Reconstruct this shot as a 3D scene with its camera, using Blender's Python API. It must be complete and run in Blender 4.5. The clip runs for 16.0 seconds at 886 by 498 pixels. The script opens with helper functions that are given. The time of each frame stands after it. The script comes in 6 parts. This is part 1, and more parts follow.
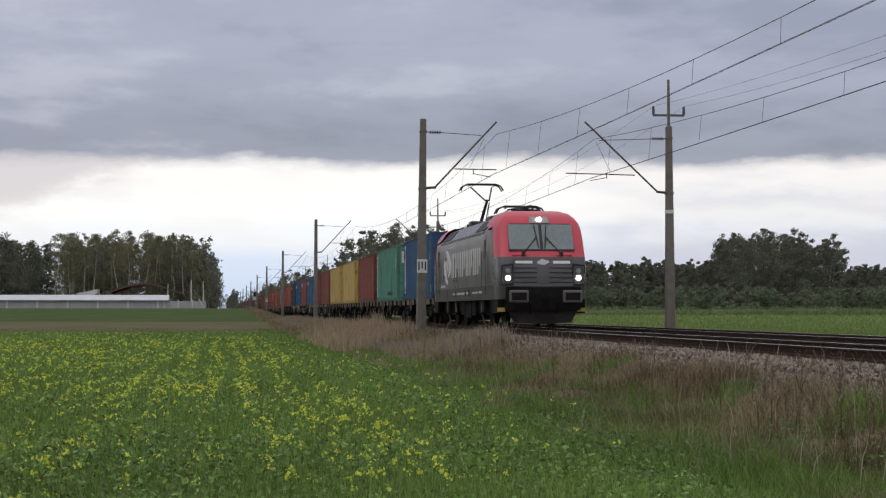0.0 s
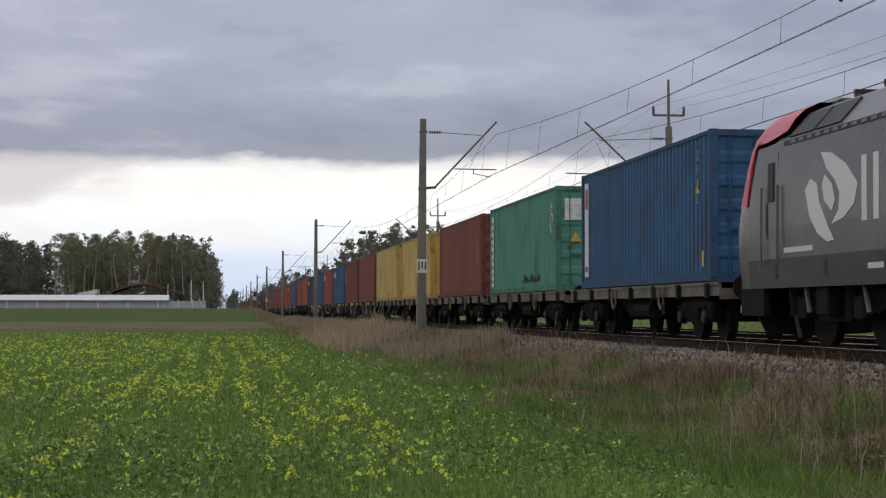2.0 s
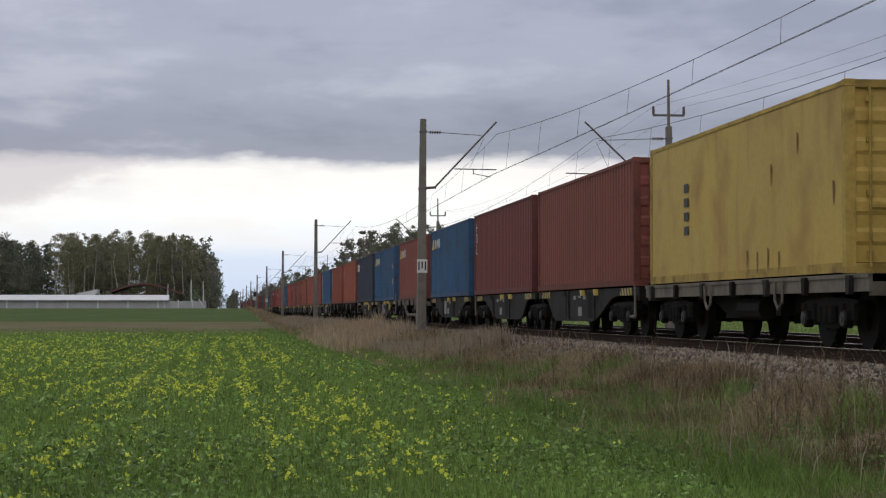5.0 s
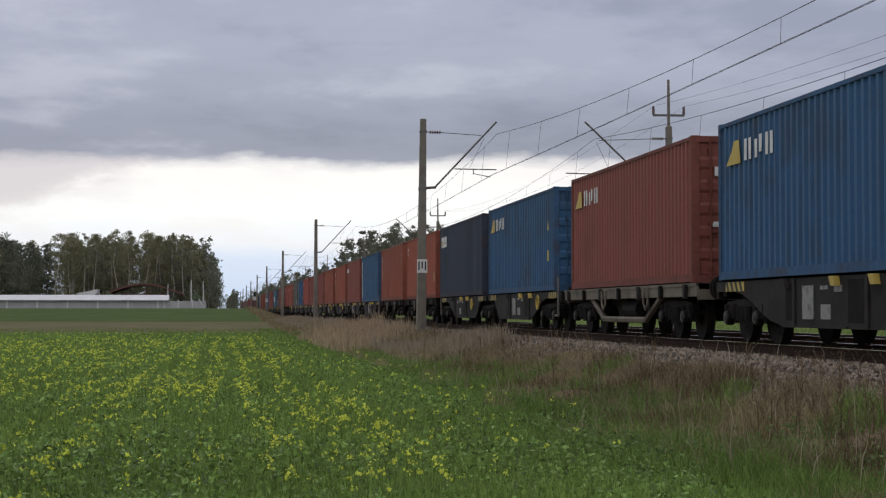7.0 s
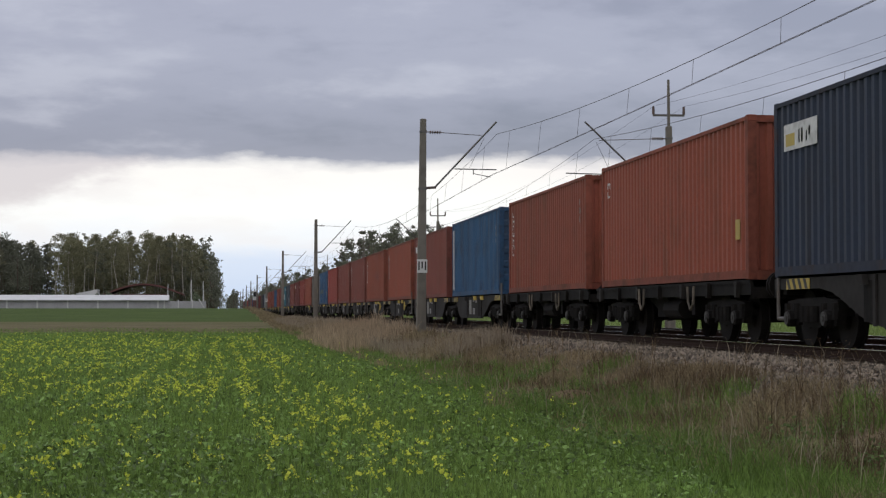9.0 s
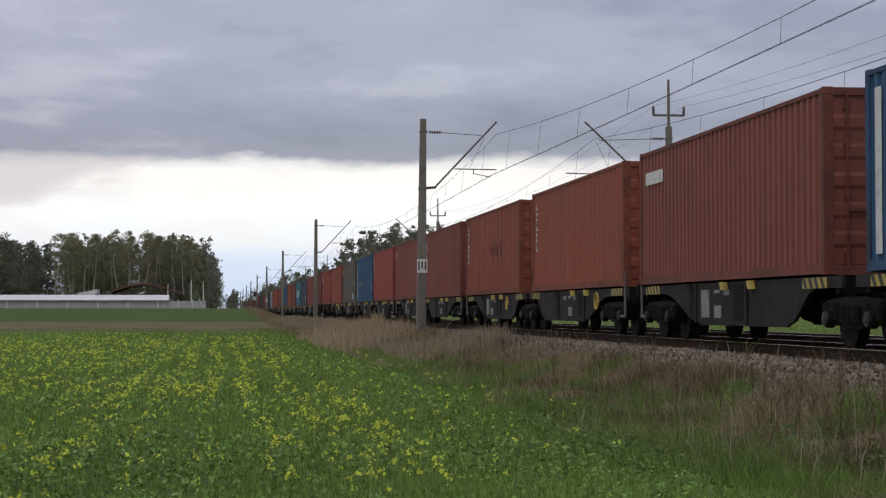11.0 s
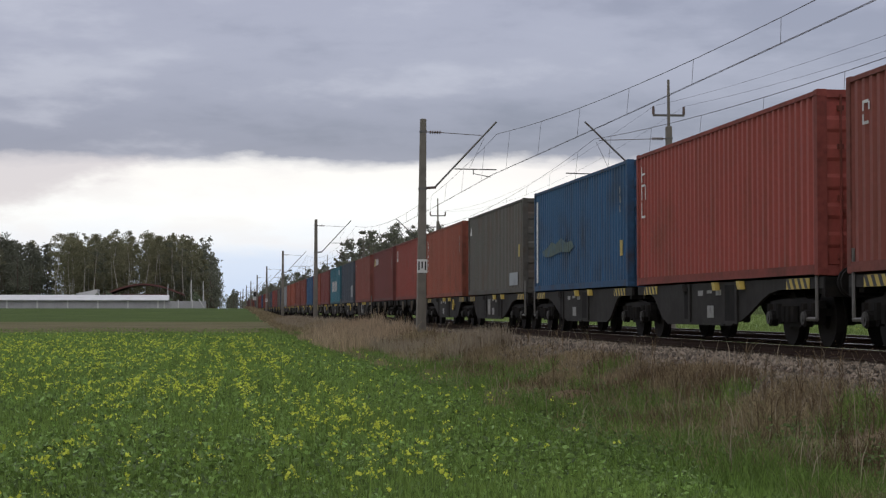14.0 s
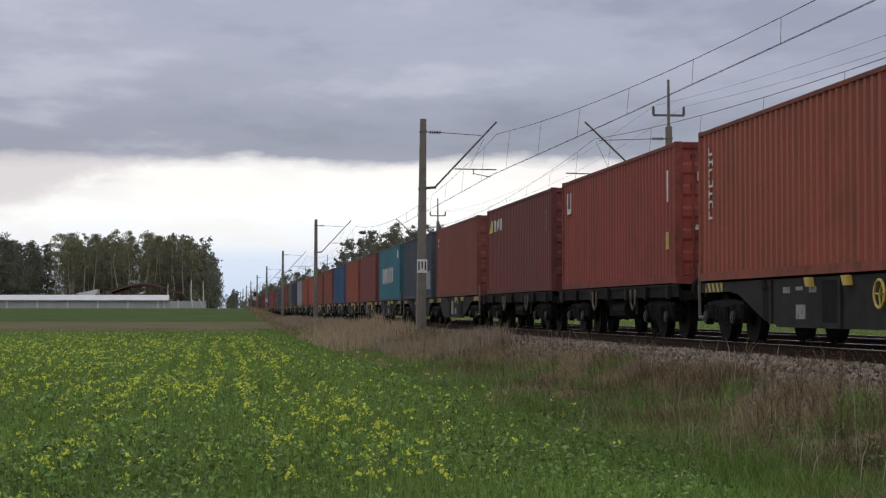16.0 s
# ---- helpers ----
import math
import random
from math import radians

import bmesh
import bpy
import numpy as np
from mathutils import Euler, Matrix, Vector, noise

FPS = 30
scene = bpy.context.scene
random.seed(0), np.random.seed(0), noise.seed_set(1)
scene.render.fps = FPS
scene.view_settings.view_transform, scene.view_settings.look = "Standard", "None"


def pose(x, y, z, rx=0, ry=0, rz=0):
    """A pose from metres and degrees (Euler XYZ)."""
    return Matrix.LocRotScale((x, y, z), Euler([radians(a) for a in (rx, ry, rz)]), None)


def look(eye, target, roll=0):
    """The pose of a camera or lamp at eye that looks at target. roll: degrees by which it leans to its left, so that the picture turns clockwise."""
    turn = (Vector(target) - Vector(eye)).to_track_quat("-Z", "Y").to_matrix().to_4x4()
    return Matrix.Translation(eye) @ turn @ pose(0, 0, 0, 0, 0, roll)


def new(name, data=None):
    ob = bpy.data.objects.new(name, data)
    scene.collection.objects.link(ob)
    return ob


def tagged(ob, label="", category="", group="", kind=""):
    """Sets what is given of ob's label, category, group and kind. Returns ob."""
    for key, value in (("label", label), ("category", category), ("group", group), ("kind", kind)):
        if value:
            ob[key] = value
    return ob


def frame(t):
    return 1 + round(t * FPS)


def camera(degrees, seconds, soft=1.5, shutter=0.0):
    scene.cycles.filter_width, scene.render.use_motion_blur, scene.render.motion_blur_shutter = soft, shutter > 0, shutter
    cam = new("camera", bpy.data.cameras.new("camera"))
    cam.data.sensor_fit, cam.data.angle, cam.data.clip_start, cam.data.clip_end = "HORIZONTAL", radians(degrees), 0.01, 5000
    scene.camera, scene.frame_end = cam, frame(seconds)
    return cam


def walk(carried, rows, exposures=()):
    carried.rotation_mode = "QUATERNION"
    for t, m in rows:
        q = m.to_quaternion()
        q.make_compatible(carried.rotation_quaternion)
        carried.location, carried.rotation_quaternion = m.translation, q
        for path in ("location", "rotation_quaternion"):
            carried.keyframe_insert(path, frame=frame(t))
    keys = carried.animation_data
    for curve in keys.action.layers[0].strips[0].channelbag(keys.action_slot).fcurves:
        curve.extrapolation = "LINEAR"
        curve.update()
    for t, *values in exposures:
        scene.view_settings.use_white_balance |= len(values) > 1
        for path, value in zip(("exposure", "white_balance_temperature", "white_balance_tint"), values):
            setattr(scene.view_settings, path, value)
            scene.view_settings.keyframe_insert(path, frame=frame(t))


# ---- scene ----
# the camera stands still on a tripod beside the line
cam = camera(27.62, 16.0, soft=1.25)
CAM_POSE = pose(-10.39, 0.0, 0.585, 91.957, 0, -7.055)
walk(cam, [(0, CAM_POSE), (16.0, CAM_POSE)], exposures=[(0, 0.0), (16.0, 0.0)])

# ---- way of the train: metres travelled, by seconds ----
TRAVEL = [(0.0, -78.8), (1.5, -45.2), (3.5, 0.0), (7.0, 80.4), (9.0, 126.4), (12.5, 207.3), (14.5, 253.2), (16.0, 288.1)]
FLOOR_Z = 1.13          # loading height over the rail
BOX_L, BOX_W, BOX_H = 12.192, 2.438, 2.896
# far end of each box along the line when TRAVEL is zero
FAR_END = [11.3, 27.0, 41.3, 56.9, 72.2, 85.95, 99.2, 112.9, 127.0, 141.7, 155.5, 169.2, 183.3, 197.5, 211.5, 225.3,
           239.8, 253.5, 267.3, 280.8, 293.9, 308.1, 322.0, 336.0, 349.8, 364.5, 378.5, 392.6, 407.1, 420.5, 434.3, 449.0]
while len(FAR_END) < 62:
    FAR_END.append(FAR_END[-1] + 13.95)
LOCO_NOSE = 11.3 - BOX_L - 20.9

# ---- light: overcast evening sky with a bright gap low over the horizon ----
world = bpy.data.worlds.new("overcast")
scene.world = world
world.use_nodes = True
wt = world.node_tree
wt.nodes.clear()


def wn(kind, **kw):
    n = wt.nodes.new(kind)
    for k, v in kw.items():
        n.inputs[k].default_value = v
    return n


def wmath(op, a, b=None):
    n = wt.nodes.new("ShaderNodeMath")
    n.operation = op
    for i, v in enumerate((a, b)):
        if v is None:
            continue
        if isinstance(v, (int, float)):
            n.inputs[i].default_value = v
        else:
            wt.links.new(v, n.inputs[i])
    return n.outputs[0]


def wramp(fac, stops, smooth="EASE"):
    n = wt.nodes.new("ShaderNodeValToRGB")
    n.color_ramp.interpolation = smooth
    while len(n.color_ramp.elements) < len(stops):
        n.color_ramp.elements.new(0.5)
    for e, (p, c) in zip(n.color_ramp.elements, stops):
        e.position, e.color = p, (*c, 1)
    wt.links.new(fac, n.inputs[0])
    return n.outputs[0]


def wmix(fac, a, b):
    n = wt.nodes.new("ShaderNodeMix")
    n.data_type = "RGBA"
    for i, v in ((0, fac), (6, a), (7, b)):
        if isinstance(v, (int, float)):
            n.inputs[i].default_value = v
        elif isinstance(v, tuple):
            n.inputs[i].default_value = (*v, 1)
        else:
            wt.links.new(v, n.inputs[i])
    return n.outputs[2]


def wnoise(vec, scale, detail, rough=0.55):
    n = wn("ShaderNodeTexNoise", Scale=scale, Detail=detail, Roughness=rough)
    wt.links.new(vec, n.inputs["Vector"])
    return n.outputs["Fac"]


coord = wt.nodes.new("ShaderNodeTexCoord")
sep = wt.nodes.new("ShaderNodeSeparateXYZ")
wt.links.new(coord.outputs["Generated"], sep.inputs[0])
stretch = wt.nodes.new("ShaderNodeMapping")
stretch.inputs["Scale"].default_value = (5.0, 5.0, 26.0)
wt.links.new(coord.outputs["Generated"], stretch.inputs[0])
n_big = wnoise(stretch.outputs[0], 1.0, 3.0, 0.5)
stretch2 = wt.nodes.new("ShaderNodeMapping")
stretch2.inputs["Scale"].default_value = (14.0, 14.0, 52.0)
stretch2.inputs["Location"].default_value = (3.1, 1.7, 0.4)
wt.links.new(coord.outputs["Generated"], stretch2.inputs[0])
n_fine = wnoise(stretch2.outputs[0], 1.0, 5.0, 0.55)
elev = sep.outputs["Z"]
stretch3 = wt.nodes.new("ShaderNodeMapping")
stretch3.inputs["Scale"].default_value = (34.0, 34.0, 95.0)
wt.links.new(coord.outputs["Generated"], stretch3.inputs[0])
n_puff = wnoise(stretch3.outputs[0], 1.0, 5.0, 0.6)
east = sep.outputs["X"]


def centred(n, by):
    return wmath("MULTIPLY", wmath("SUBTRACT", n, 0.5), by)


# cloud deck: its ragged underside hangs at about five degrees
edge = wmath("ADD", elev, wmath("ADD", centred(n_big, 0.026), wmath("ADD", centred(n_fine, 0.010), centred(n_puff, 0.008))))
deck = wramp(edge, [(0.0, (0, 0, 0)), (0.0795, (0, 0, 0)), (0.0865, (1, 1, 1)), (1.0, (1, 1, 1))])
tone = wmath("SUBTRACT", wmath("ADD", wmath("MULTIPLY", n_big, 0.5), wmath("ADD", wmath("MULTIPLY", n_fine, 0.5), centred(n_puff, 0.16))), wmath("MULTIPLY", east, 0.34))
deck_low = wramp(tone, [(0.28, (0.195, 0.19, 0.265)), (0.5, (0.275, 0.268, 0.358)), (0.66, (0.43, 0.42, 0.51))])
deck_high = wramp(tone, [(0.28, (0.285, 0.28, 0.365)), (0.5, (0.388, 0.382, 0.478)), (0.70, (0.49, 0.485, 0.575))])
height = wramp(elev, [(0.085, (0, 0, 0)), (0.15, (1, 1, 1))])
deck_col = wmix(wramp(elev, [(0.19, (0, 0, 0)), (0.7, (1, 1, 1))], "LINEAR"), wmix(height, deck_low, deck_high), (0.98, 0.985, 1.06))
# the bright gap: blue at the horizon, white above
gap_h = wmath("ADD", elev, centred(n_fine, 0.022))
gap = wramp(gap_h, [(0.0, (0.60, 0.72, 0.94)), (0.026, (0.66, 0.76, 0.96)), (0.042, (0.92, 0.94, 1.0)), (0.054, (1.01, 1.0, 1.0)), (0.078, (1.01, 0.96, 0.935))])
streak = wramp(n_fine, [(0.48, (0, 0, 0)), (0.68, (1, 1, 1))])
gap_col = wmix(wmath("MULTIPLY", streak, 0.3), gap, (0.80, 0.74, 0.78))
# a mauve bank of cloud that comes down towards the west
bank_line = wmath("ADD", 0.0915, wmath("MULTIPLY", east, 0.346))
west = wramp(wmath("ADD", wmath("SUBTRACT", elev, bank_line), wmath("ADD", 0.5, wmath("ADD", centred(n_puff, 0.02), centred(n_fine, 0.012)))), [(0.497, (0, 0, 0)), (0.511, (1, 1, 1))])
gap_col = wmix(wmath("MULTIPLY", west, 0.85), gap_col, (0.655, 0.585, 0.62))
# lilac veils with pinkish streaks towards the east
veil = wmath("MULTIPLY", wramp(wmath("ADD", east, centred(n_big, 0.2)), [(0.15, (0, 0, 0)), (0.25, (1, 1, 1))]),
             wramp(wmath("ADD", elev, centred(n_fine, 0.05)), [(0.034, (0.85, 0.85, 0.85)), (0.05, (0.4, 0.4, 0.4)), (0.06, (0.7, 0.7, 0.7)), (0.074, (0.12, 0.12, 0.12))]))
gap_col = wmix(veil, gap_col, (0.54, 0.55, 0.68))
blush = wmath("MULTIPLY", wramp(east, [(0.1, (0, 0, 0)), (0.22, (1, 1, 1))]), wramp(wmath("ADD", elev, centred(n_puff, 0.02)), [(0.046, (0, 0, 0)), (0.056, (0.6, 0.6, 0.6)), (0.066, (0.25, 0.25, 0.25)), (0.078, (0.75, 0.75, 0.75))]))
gap_col = wmix(wmath("MULTIPLY", blush, 0.6), gap_col, (0.93, 0.83, 0.82))
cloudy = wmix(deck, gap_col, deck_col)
sky = wt.nodes.new("ShaderNodeTexSky")
sky.sky_type = "NISHITA"
sky.sun_disc = False
sky.sun_elevation, sky.sun_rotation = radians(24), radians(215)
bg_sky = wn("ShaderNodeBackground", Strength=0.02)
wt.links.new(sky.outputs[0], bg_sky.inputs[0])
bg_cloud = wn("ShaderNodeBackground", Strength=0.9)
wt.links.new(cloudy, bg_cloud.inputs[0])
both = wt.nodes.new("ShaderNodeAddShader")
wt.links.new(bg_sky.outputs[0], both.inputs[0])
wt.links.new(bg_cloud.outputs[0], both.inputs[1])
out = wt.nodes.new("ShaderNodeOutputWorld")
wt.links.new(both.outputs[0], out.inputs[0])

sun = new("sun", bpy.data.lights.new("sun", "SUN"))
sun.data.energy, sun.data.angle, sun.data.color = 0.3, radians(35), (1.0, 0.95, 0.88)
sun.matrix_world = look((-40, -55, 110), (0, 20, 0))


# ---- materials ----
def material(name, base, rough=0.7, metal=0.0, vary=0.25, grain=8.0, bump=0.0, dirt=None, dirt_amount=0.4, coarse=0.6,
             streaks=0.0, per_object=0.0, per_island=0.0, glow=0.0, tint=None, dirt_scale=(1, 1, 1)):
    """A worn surface: base colour varied at two scales, with stains, streaks and fine relief."""
    m = bpy.data.materials.new(name)
    m.use_nodes = True
    nt = m.node_tree
    b = nt.nodes["Principled BSDF"]
    b.inputs["Roughness"].default_value, b.inputs["Metallic"].default_value = rough, metal
    tc = nt.nodes.new("ShaderNodeTexCoord")

    def noise_of(scale, detail=4.0, stretch_by=(1, 1, 1)):
        mp = nt.nodes.new("ShaderNodeMapping")
        mp.inputs["Scale"].default_value = stretch_by
        nt.links.new(tc.outputs["Object"], mp.inputs[0])
        if per_object:
            oi = nt.nodes.new("ShaderNodeObjectInfo")
            mul = nt.nodes.new("ShaderNodeMath")
            mul.operation = "MULTIPLY"
            mul.inputs[1].default_value = 57.0
            nt.links.new(oi.outputs["Random"], mul.inputs[0])
            comb = nt.nodes.new("ShaderNodeCombineXYZ")
            nt.links.new(mul.outputs[0], comb.inputs[0])
            nt.links.new(mul.outputs[0], comb.inputs[1])
            nt.links.new(comb.outputs[0], mp.inputs["Location"])
        n = nt.nodes.new("ShaderNodeTexNoise")
        n.inputs["Scale"].default_value, n.inputs["Detail"].default_value = scale, detail
        nt.links.new(mp.outputs[0], n.inputs["Vector"])
        return n.outputs["Fac"]

    def ramp(fac, lo, hi, a, c):
        r = nt.nodes.new("ShaderNodeValToRGB")
        r.color_ramp.elements[0].position, r.color_ramp.elements[1].position = lo, hi
        r.color_ramp.elements[0].color, r.color_ramp.elements[1].color = (*a, 1), (*c, 1)
        nt.links.new(fac, r.inputs[0])
        return r.outputs[0]

    def mix(fac, a, c, mode="MIX"):
        n = nt.nodes.new("ShaderNodeMix")
        n.data_type, n.blend_type = "RGBA", mode
        for i, v in ((0, fac), (6, a), (7, c)):
            if isinstance(v, (int, float)):
                n.inputs[i].default_value = v
            elif isinstance(v, tuple):
                n.inputs[i].default_value = (*v, 1)
            else:
                nt.links.new(v, n.inputs[i])
        return n.outputs[2]

    dark = tuple(c * (1 - vary) for c in base)
    light = tint or tuple(min(1, c * (1 + vary)) for c in base)
    fine = noise_of(grain)
    wide = noise_of(coarse, 3.0)
    col = mix(0.5, ramp(fine, 0.3, 0.7, dark, light), ramp(wide, 0.3, 0.7, dark, light))
    if dirt:
        col = mix(ramp(noise_of(coarse * 2.3, 6.0, dirt_scale), 0.5, 0.5 + 0.25, (0, 0, 0), (dirt_amount,) * 3), col, dirt)
    if streaks:
        col = mix(ramp(noise_of(2.6, 5.0, (1, 1, 0.12)), 0.52, 0.75, (0, 0, 0), (streaks,) * 3), col, dirt or dark)
    for amount, node, socket in ((per_object, "ShaderNodeObjectInfo", "Random"), (per_island, "ShaderNodeNewGeometry", "Random Per Island")):
        if amount:
            src = nt.nodes.new(node).outputs[socket]
            col = mix(1.0, col, ramp(src, 0.0, 1.0, (1 - amount,) * 3, (1 + amount,) * 3), "MULTIPLY")
    nt.links.new(col, b.inputs["Base Color"])
    rr = nt.nodes.new("ShaderNodeMapRange")
    rr.inputs["To Min"].default_value, rr.inputs["To Max"].default_value = max(0, rough - 0.12), min(1, rough + 0.12)
    nt.links.new(wide, rr.inputs[0])
    nt.links.new(rr.outputs[0], b.inputs["Roughness"])
    if bump:
        bp = nt.nodes.new("ShaderNodeBump")
        bp.inputs["Strength"].default_value, bp.inputs["Distance"].default_value = bump, 0.02
        nt.links.new(fine, bp.inputs["Height"])
        nt.links.new(bp.outputs[0], b.inputs["Normal"])
    if glow:
        b.inputs["Emission Color"].default_value, b.inputs["Emission Strength"].default_value = (1, 0.93, 0.8, 1), glow
    return m


RUST = (0.10, 0.05, 0.03)
GRIME = (0.05, 0.047, 0.042)


def paint(name, rgb, **kw):
    kw.setdefault("dirt", RUST)
    kw.setdefault("dirt_amount", 0.35)
    m = material(name, rgb, rough=0.6, vary=0.14, grain=14, coarse=0.35, streaks=0.4, per_object=0.1, **kw)
    m.node_tree.nodes["Principled BSDF"].inputs["Specular IOR Level"].default_value = 0.22
    return m


SHADE = {
    "blue": (0.03, 0.09, 0.185),
    "green": (0.079, 0.221, 0.166),
    "brown": (0.19, 0.059, 0.047),
    "yellow": (0.45, 0.315, 0.08),
    "red": (0.25, 0.058, 0.047),
    "orange": (0.25, 0.071, 0.046),
    "darkblue": (0.028, 0.038, 0.062),
    "grey": (0.098, 0.095, 0.086),
    "teal": (0.037, 0.135, 0.177),
    "slate": (0.055, 0.070, 0.092),
    "pale": (0.257, 0.275, 0.293),
    "maroon": (0.153, 0.046, 0.043),
}
PAINT = {k: paint(k + "_paint", rgb, dirt=(0.035, 0.03, 0.025) if rgb[2] > rgb[0] else (0.22, 0.10, 0.03) if k == "yellow" else RUST, dirt_amount=0.6 if k in ("yellow", "blue", "grey") else 0.4) for k, rgb in SHADE.items()}
EDGE = {k: material(k + "_edge_paint", tuple(0.72 * c + 0.28 * r for c, r in zip(rgb, (0.035, 0.028, 0.024))), rough=0.7, vary=0.3, grain=9, coarse=0.8, per_object=0.15,
                    dirt=(0.055, 0.03, 0.018), dirt_amount=0.7) for k, rgb in SHADE.items()}
for edge_paint in EDGE.values():
    edge_paint.node_tree.nodes["Principled BSDF"].inputs["Specular IOR Level"].default_value = 0.15
MARK = material("white_marking", (0.56, 0.56, 0.55), rough=0.6, vary=0.1, dirt=GRIME, dirt_amount=0.4, coarse=2)
MARK_YEL = material("yellow_marking", (0.42, 0.31, 0.06), rough=0.6, vary=0.1, dirt=GRIME, dirt_amount=0.3)
MARK_BLK = material("black_marking", (0.03, 0.03, 0.03), rough=0.7, vary=0.1)
SMEAR = material("olive_smear", (0.055, 0.085, 0.075), rough=0.8, vary=0.4, grain=5, coarse=1.2, dirt=(0.03, 0.09, 0.17), dirt_amount=0.95)
STAIN = material("dark_stain", (0.02, 0.024, 0.026), rough=0.9, vary=0.4)
RUSTY = material("rust_stain", (0.2, 0.11, 0.035), rough=0.9, vary=0.4, grain=12)
DULL = material("dull_marking", (0.21, 0.21, 0.20), rough=0.7, vary=0.2, dirt=GRIME, dirt_amount=0.8, coarse=3)
STEEL = material("galvanised_steel", (0.13, 0.125, 0.12), rough=0.5, metal=0.6, vary=0.2, dirt=RUST)
WIRE = material("wire_metal", (0.06, 0.055, 0.05), rough=0.6, metal=0.5, vary=0.2)
UNDER = material("grime_and_opening_shade", (0.009, 0.0083, 0.0078), rough=0.8, vary=0.4, grain=10, coarse=1.5, dirt=(0.026, 0.021, 0.017), dirt_amount=0.45)
SILL_GREY = material("grey_sill", (0.03, 0.028, 0.0265), rough=0.75, vary=0.25, dirt=(0.012, 0.011, 0.01), dirt_amount=0.8, streaks=0.5)
SILL_BROWN = material("brown_sill", (0.15, 0.13, 0.105), rough=0.7, vary=0.25, dirt=GRIME, dirt_amount=0.8, streaks=0.5)
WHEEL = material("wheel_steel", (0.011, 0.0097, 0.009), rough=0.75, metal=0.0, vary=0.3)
CONCRETE = material("concrete", (0.155, 0.14, 0.12), rough=0.9, vary=0.18, grain=25, coarse=1.2, bump=0.3, dirt=(0.075, 0.065, 0.055), dirt_amount=0.6, streaks=0.5)
for dull_one in (UNDER, SILL_GREY, SILL_BROWN, WHEEL):
    dull_one.node_tree.nodes["Principled BSDF"].inputs["Specular IOR Level"].default_value = 0.12
RAIL = material("rail_side", (0.035, 0.023, 0.018), rough=0.85, metal=0.0, vary=0.3)
RAIL_TOP = material("rail_head", (0.8, 0.8, 0.82), rough=0.22, metal=1.0, vary=0.1)
SLEEPER = material("sleeper_concrete", (0.075, 0.058, 0.046), rough=0.9, vary=0.25, per_object=0.15, grain=20, dirt=(0.1, 0.08, 0.06))


# ---- mesh helpers ----
def mesh_of(bm, smooth=False):
    me = bpy.data.meshes.new("mesh")
    if smooth:
        for f in bm.faces:
            f.smooth = True
    bm.to_mesh(me)
    bm.free()
    return me


def part(name, bm, mat, parent, label="", at=None):
    """Links a bmesh, or a mesh that is shared, as one mesh object under a thing or part."""
    me = bm if isinstance(bm, bpy.types.Mesh) else mesh_of(bm)
    if not me.materials:
        me.materials.append(mat)
    ob = new(name, me)
    if me.materials[0] != mat:
        ob.material_slots[0].link = "OBJECT"
        ob.material_slots[0].material = mat
    if parent:
        ob.parent = parent
    if at is not None:
        ob.matrix_basis = at
    if label:
        tagged(ob, label)
    return ob


def box(bm, x0, x1, y0, y1, z0, z1, bevel=0.0):
    vs = [bm.verts.new((x, y, z)) for z in (z0, z1) for y in (y0, y1) for x in (x0, x1)]
    fs = [bm.faces.new([vs[i] for i in q]) for q in ((0, 2, 3, 1), (4, 5, 7, 6), (0, 1, 5, 4), (2, 6, 7, 3), (0, 4, 6, 2), (1, 3, 7, 5))]
    if bevel:
        edges = {e for f in fs for e in f.edges}
        bmesh.ops.bevel(bm, geom=list(edges), offset=bevel, segments=1, affect="EDGES")
    return bm


def rod(bm, p, q, r0, r1=None, n=8):
    p, q = Vector(p), Vector(q)
    r1 = r0 if r1 is None else r1
    d = (q - p).normalized()
    a = d.orthogonal().normalized()
    b = d.cross(a)
    rings = []
    for c, r in ((p, r0), (q, r1)):
        rings.append([bm.verts.new(c + (a * math.cos(2 * math.pi * i / n) + b * math.sin(2 * math.pi * i / n)) * r) for i in range(n)])
    for i in range(n):
        j = (i + 1) % n
        bm.faces.new((rings[0][i], rings[0][j], rings[1][j], rings[1][i]))
    bm.faces.new(rings[0][::-1])
    bm.faces.new(rings[1])
    return bm


def prism(bm, outline, axis, lo, hi):
    """Extrudes a plane outline along an axis: for x the outline is (y, z), for y (x, z), for z (x, y)."""
    put = {"x": lambda a, p: (a, p[0], p[1]), "y": lambda a, p: (p[0], a, p[1]), "z": lambda a, p: (p[0], p[1], a)}[axis]
    A = [bm.verts.new(put(lo, p)) for p in outline]
    B = [bm.verts.new(put(hi, p)) for p in outline]
    n = len(outline)
    for i in range(n):
        bm.faces.new((A[i], A[(i + 1) % n], B[(i + 1) % n], B[i]))
    bm.faces.new(A[::-1])
    bm.faces.new(B)
    bmesh.ops.recalc_face_normals(bm, faces=bm.faces)
    return bm


def B():
    return bmesh.new()


def empty(name, label, category, group="", kind="", at=None):
    ob = tagged(new(name), label, category, group, kind)
    if at is not None:
        ob.matrix_basis = at
    return ob


SHARED = {}


def shared(key, build):
    if key not in SHARED:
        SHARED[key] = mesh_of(build())
    return SHARED[key]


# ---- ground ----
def smooth(a, b, v):
    t = min(1, max(0, (v - a) / (b - a)))
    return t * t * (3 - 2 * t)


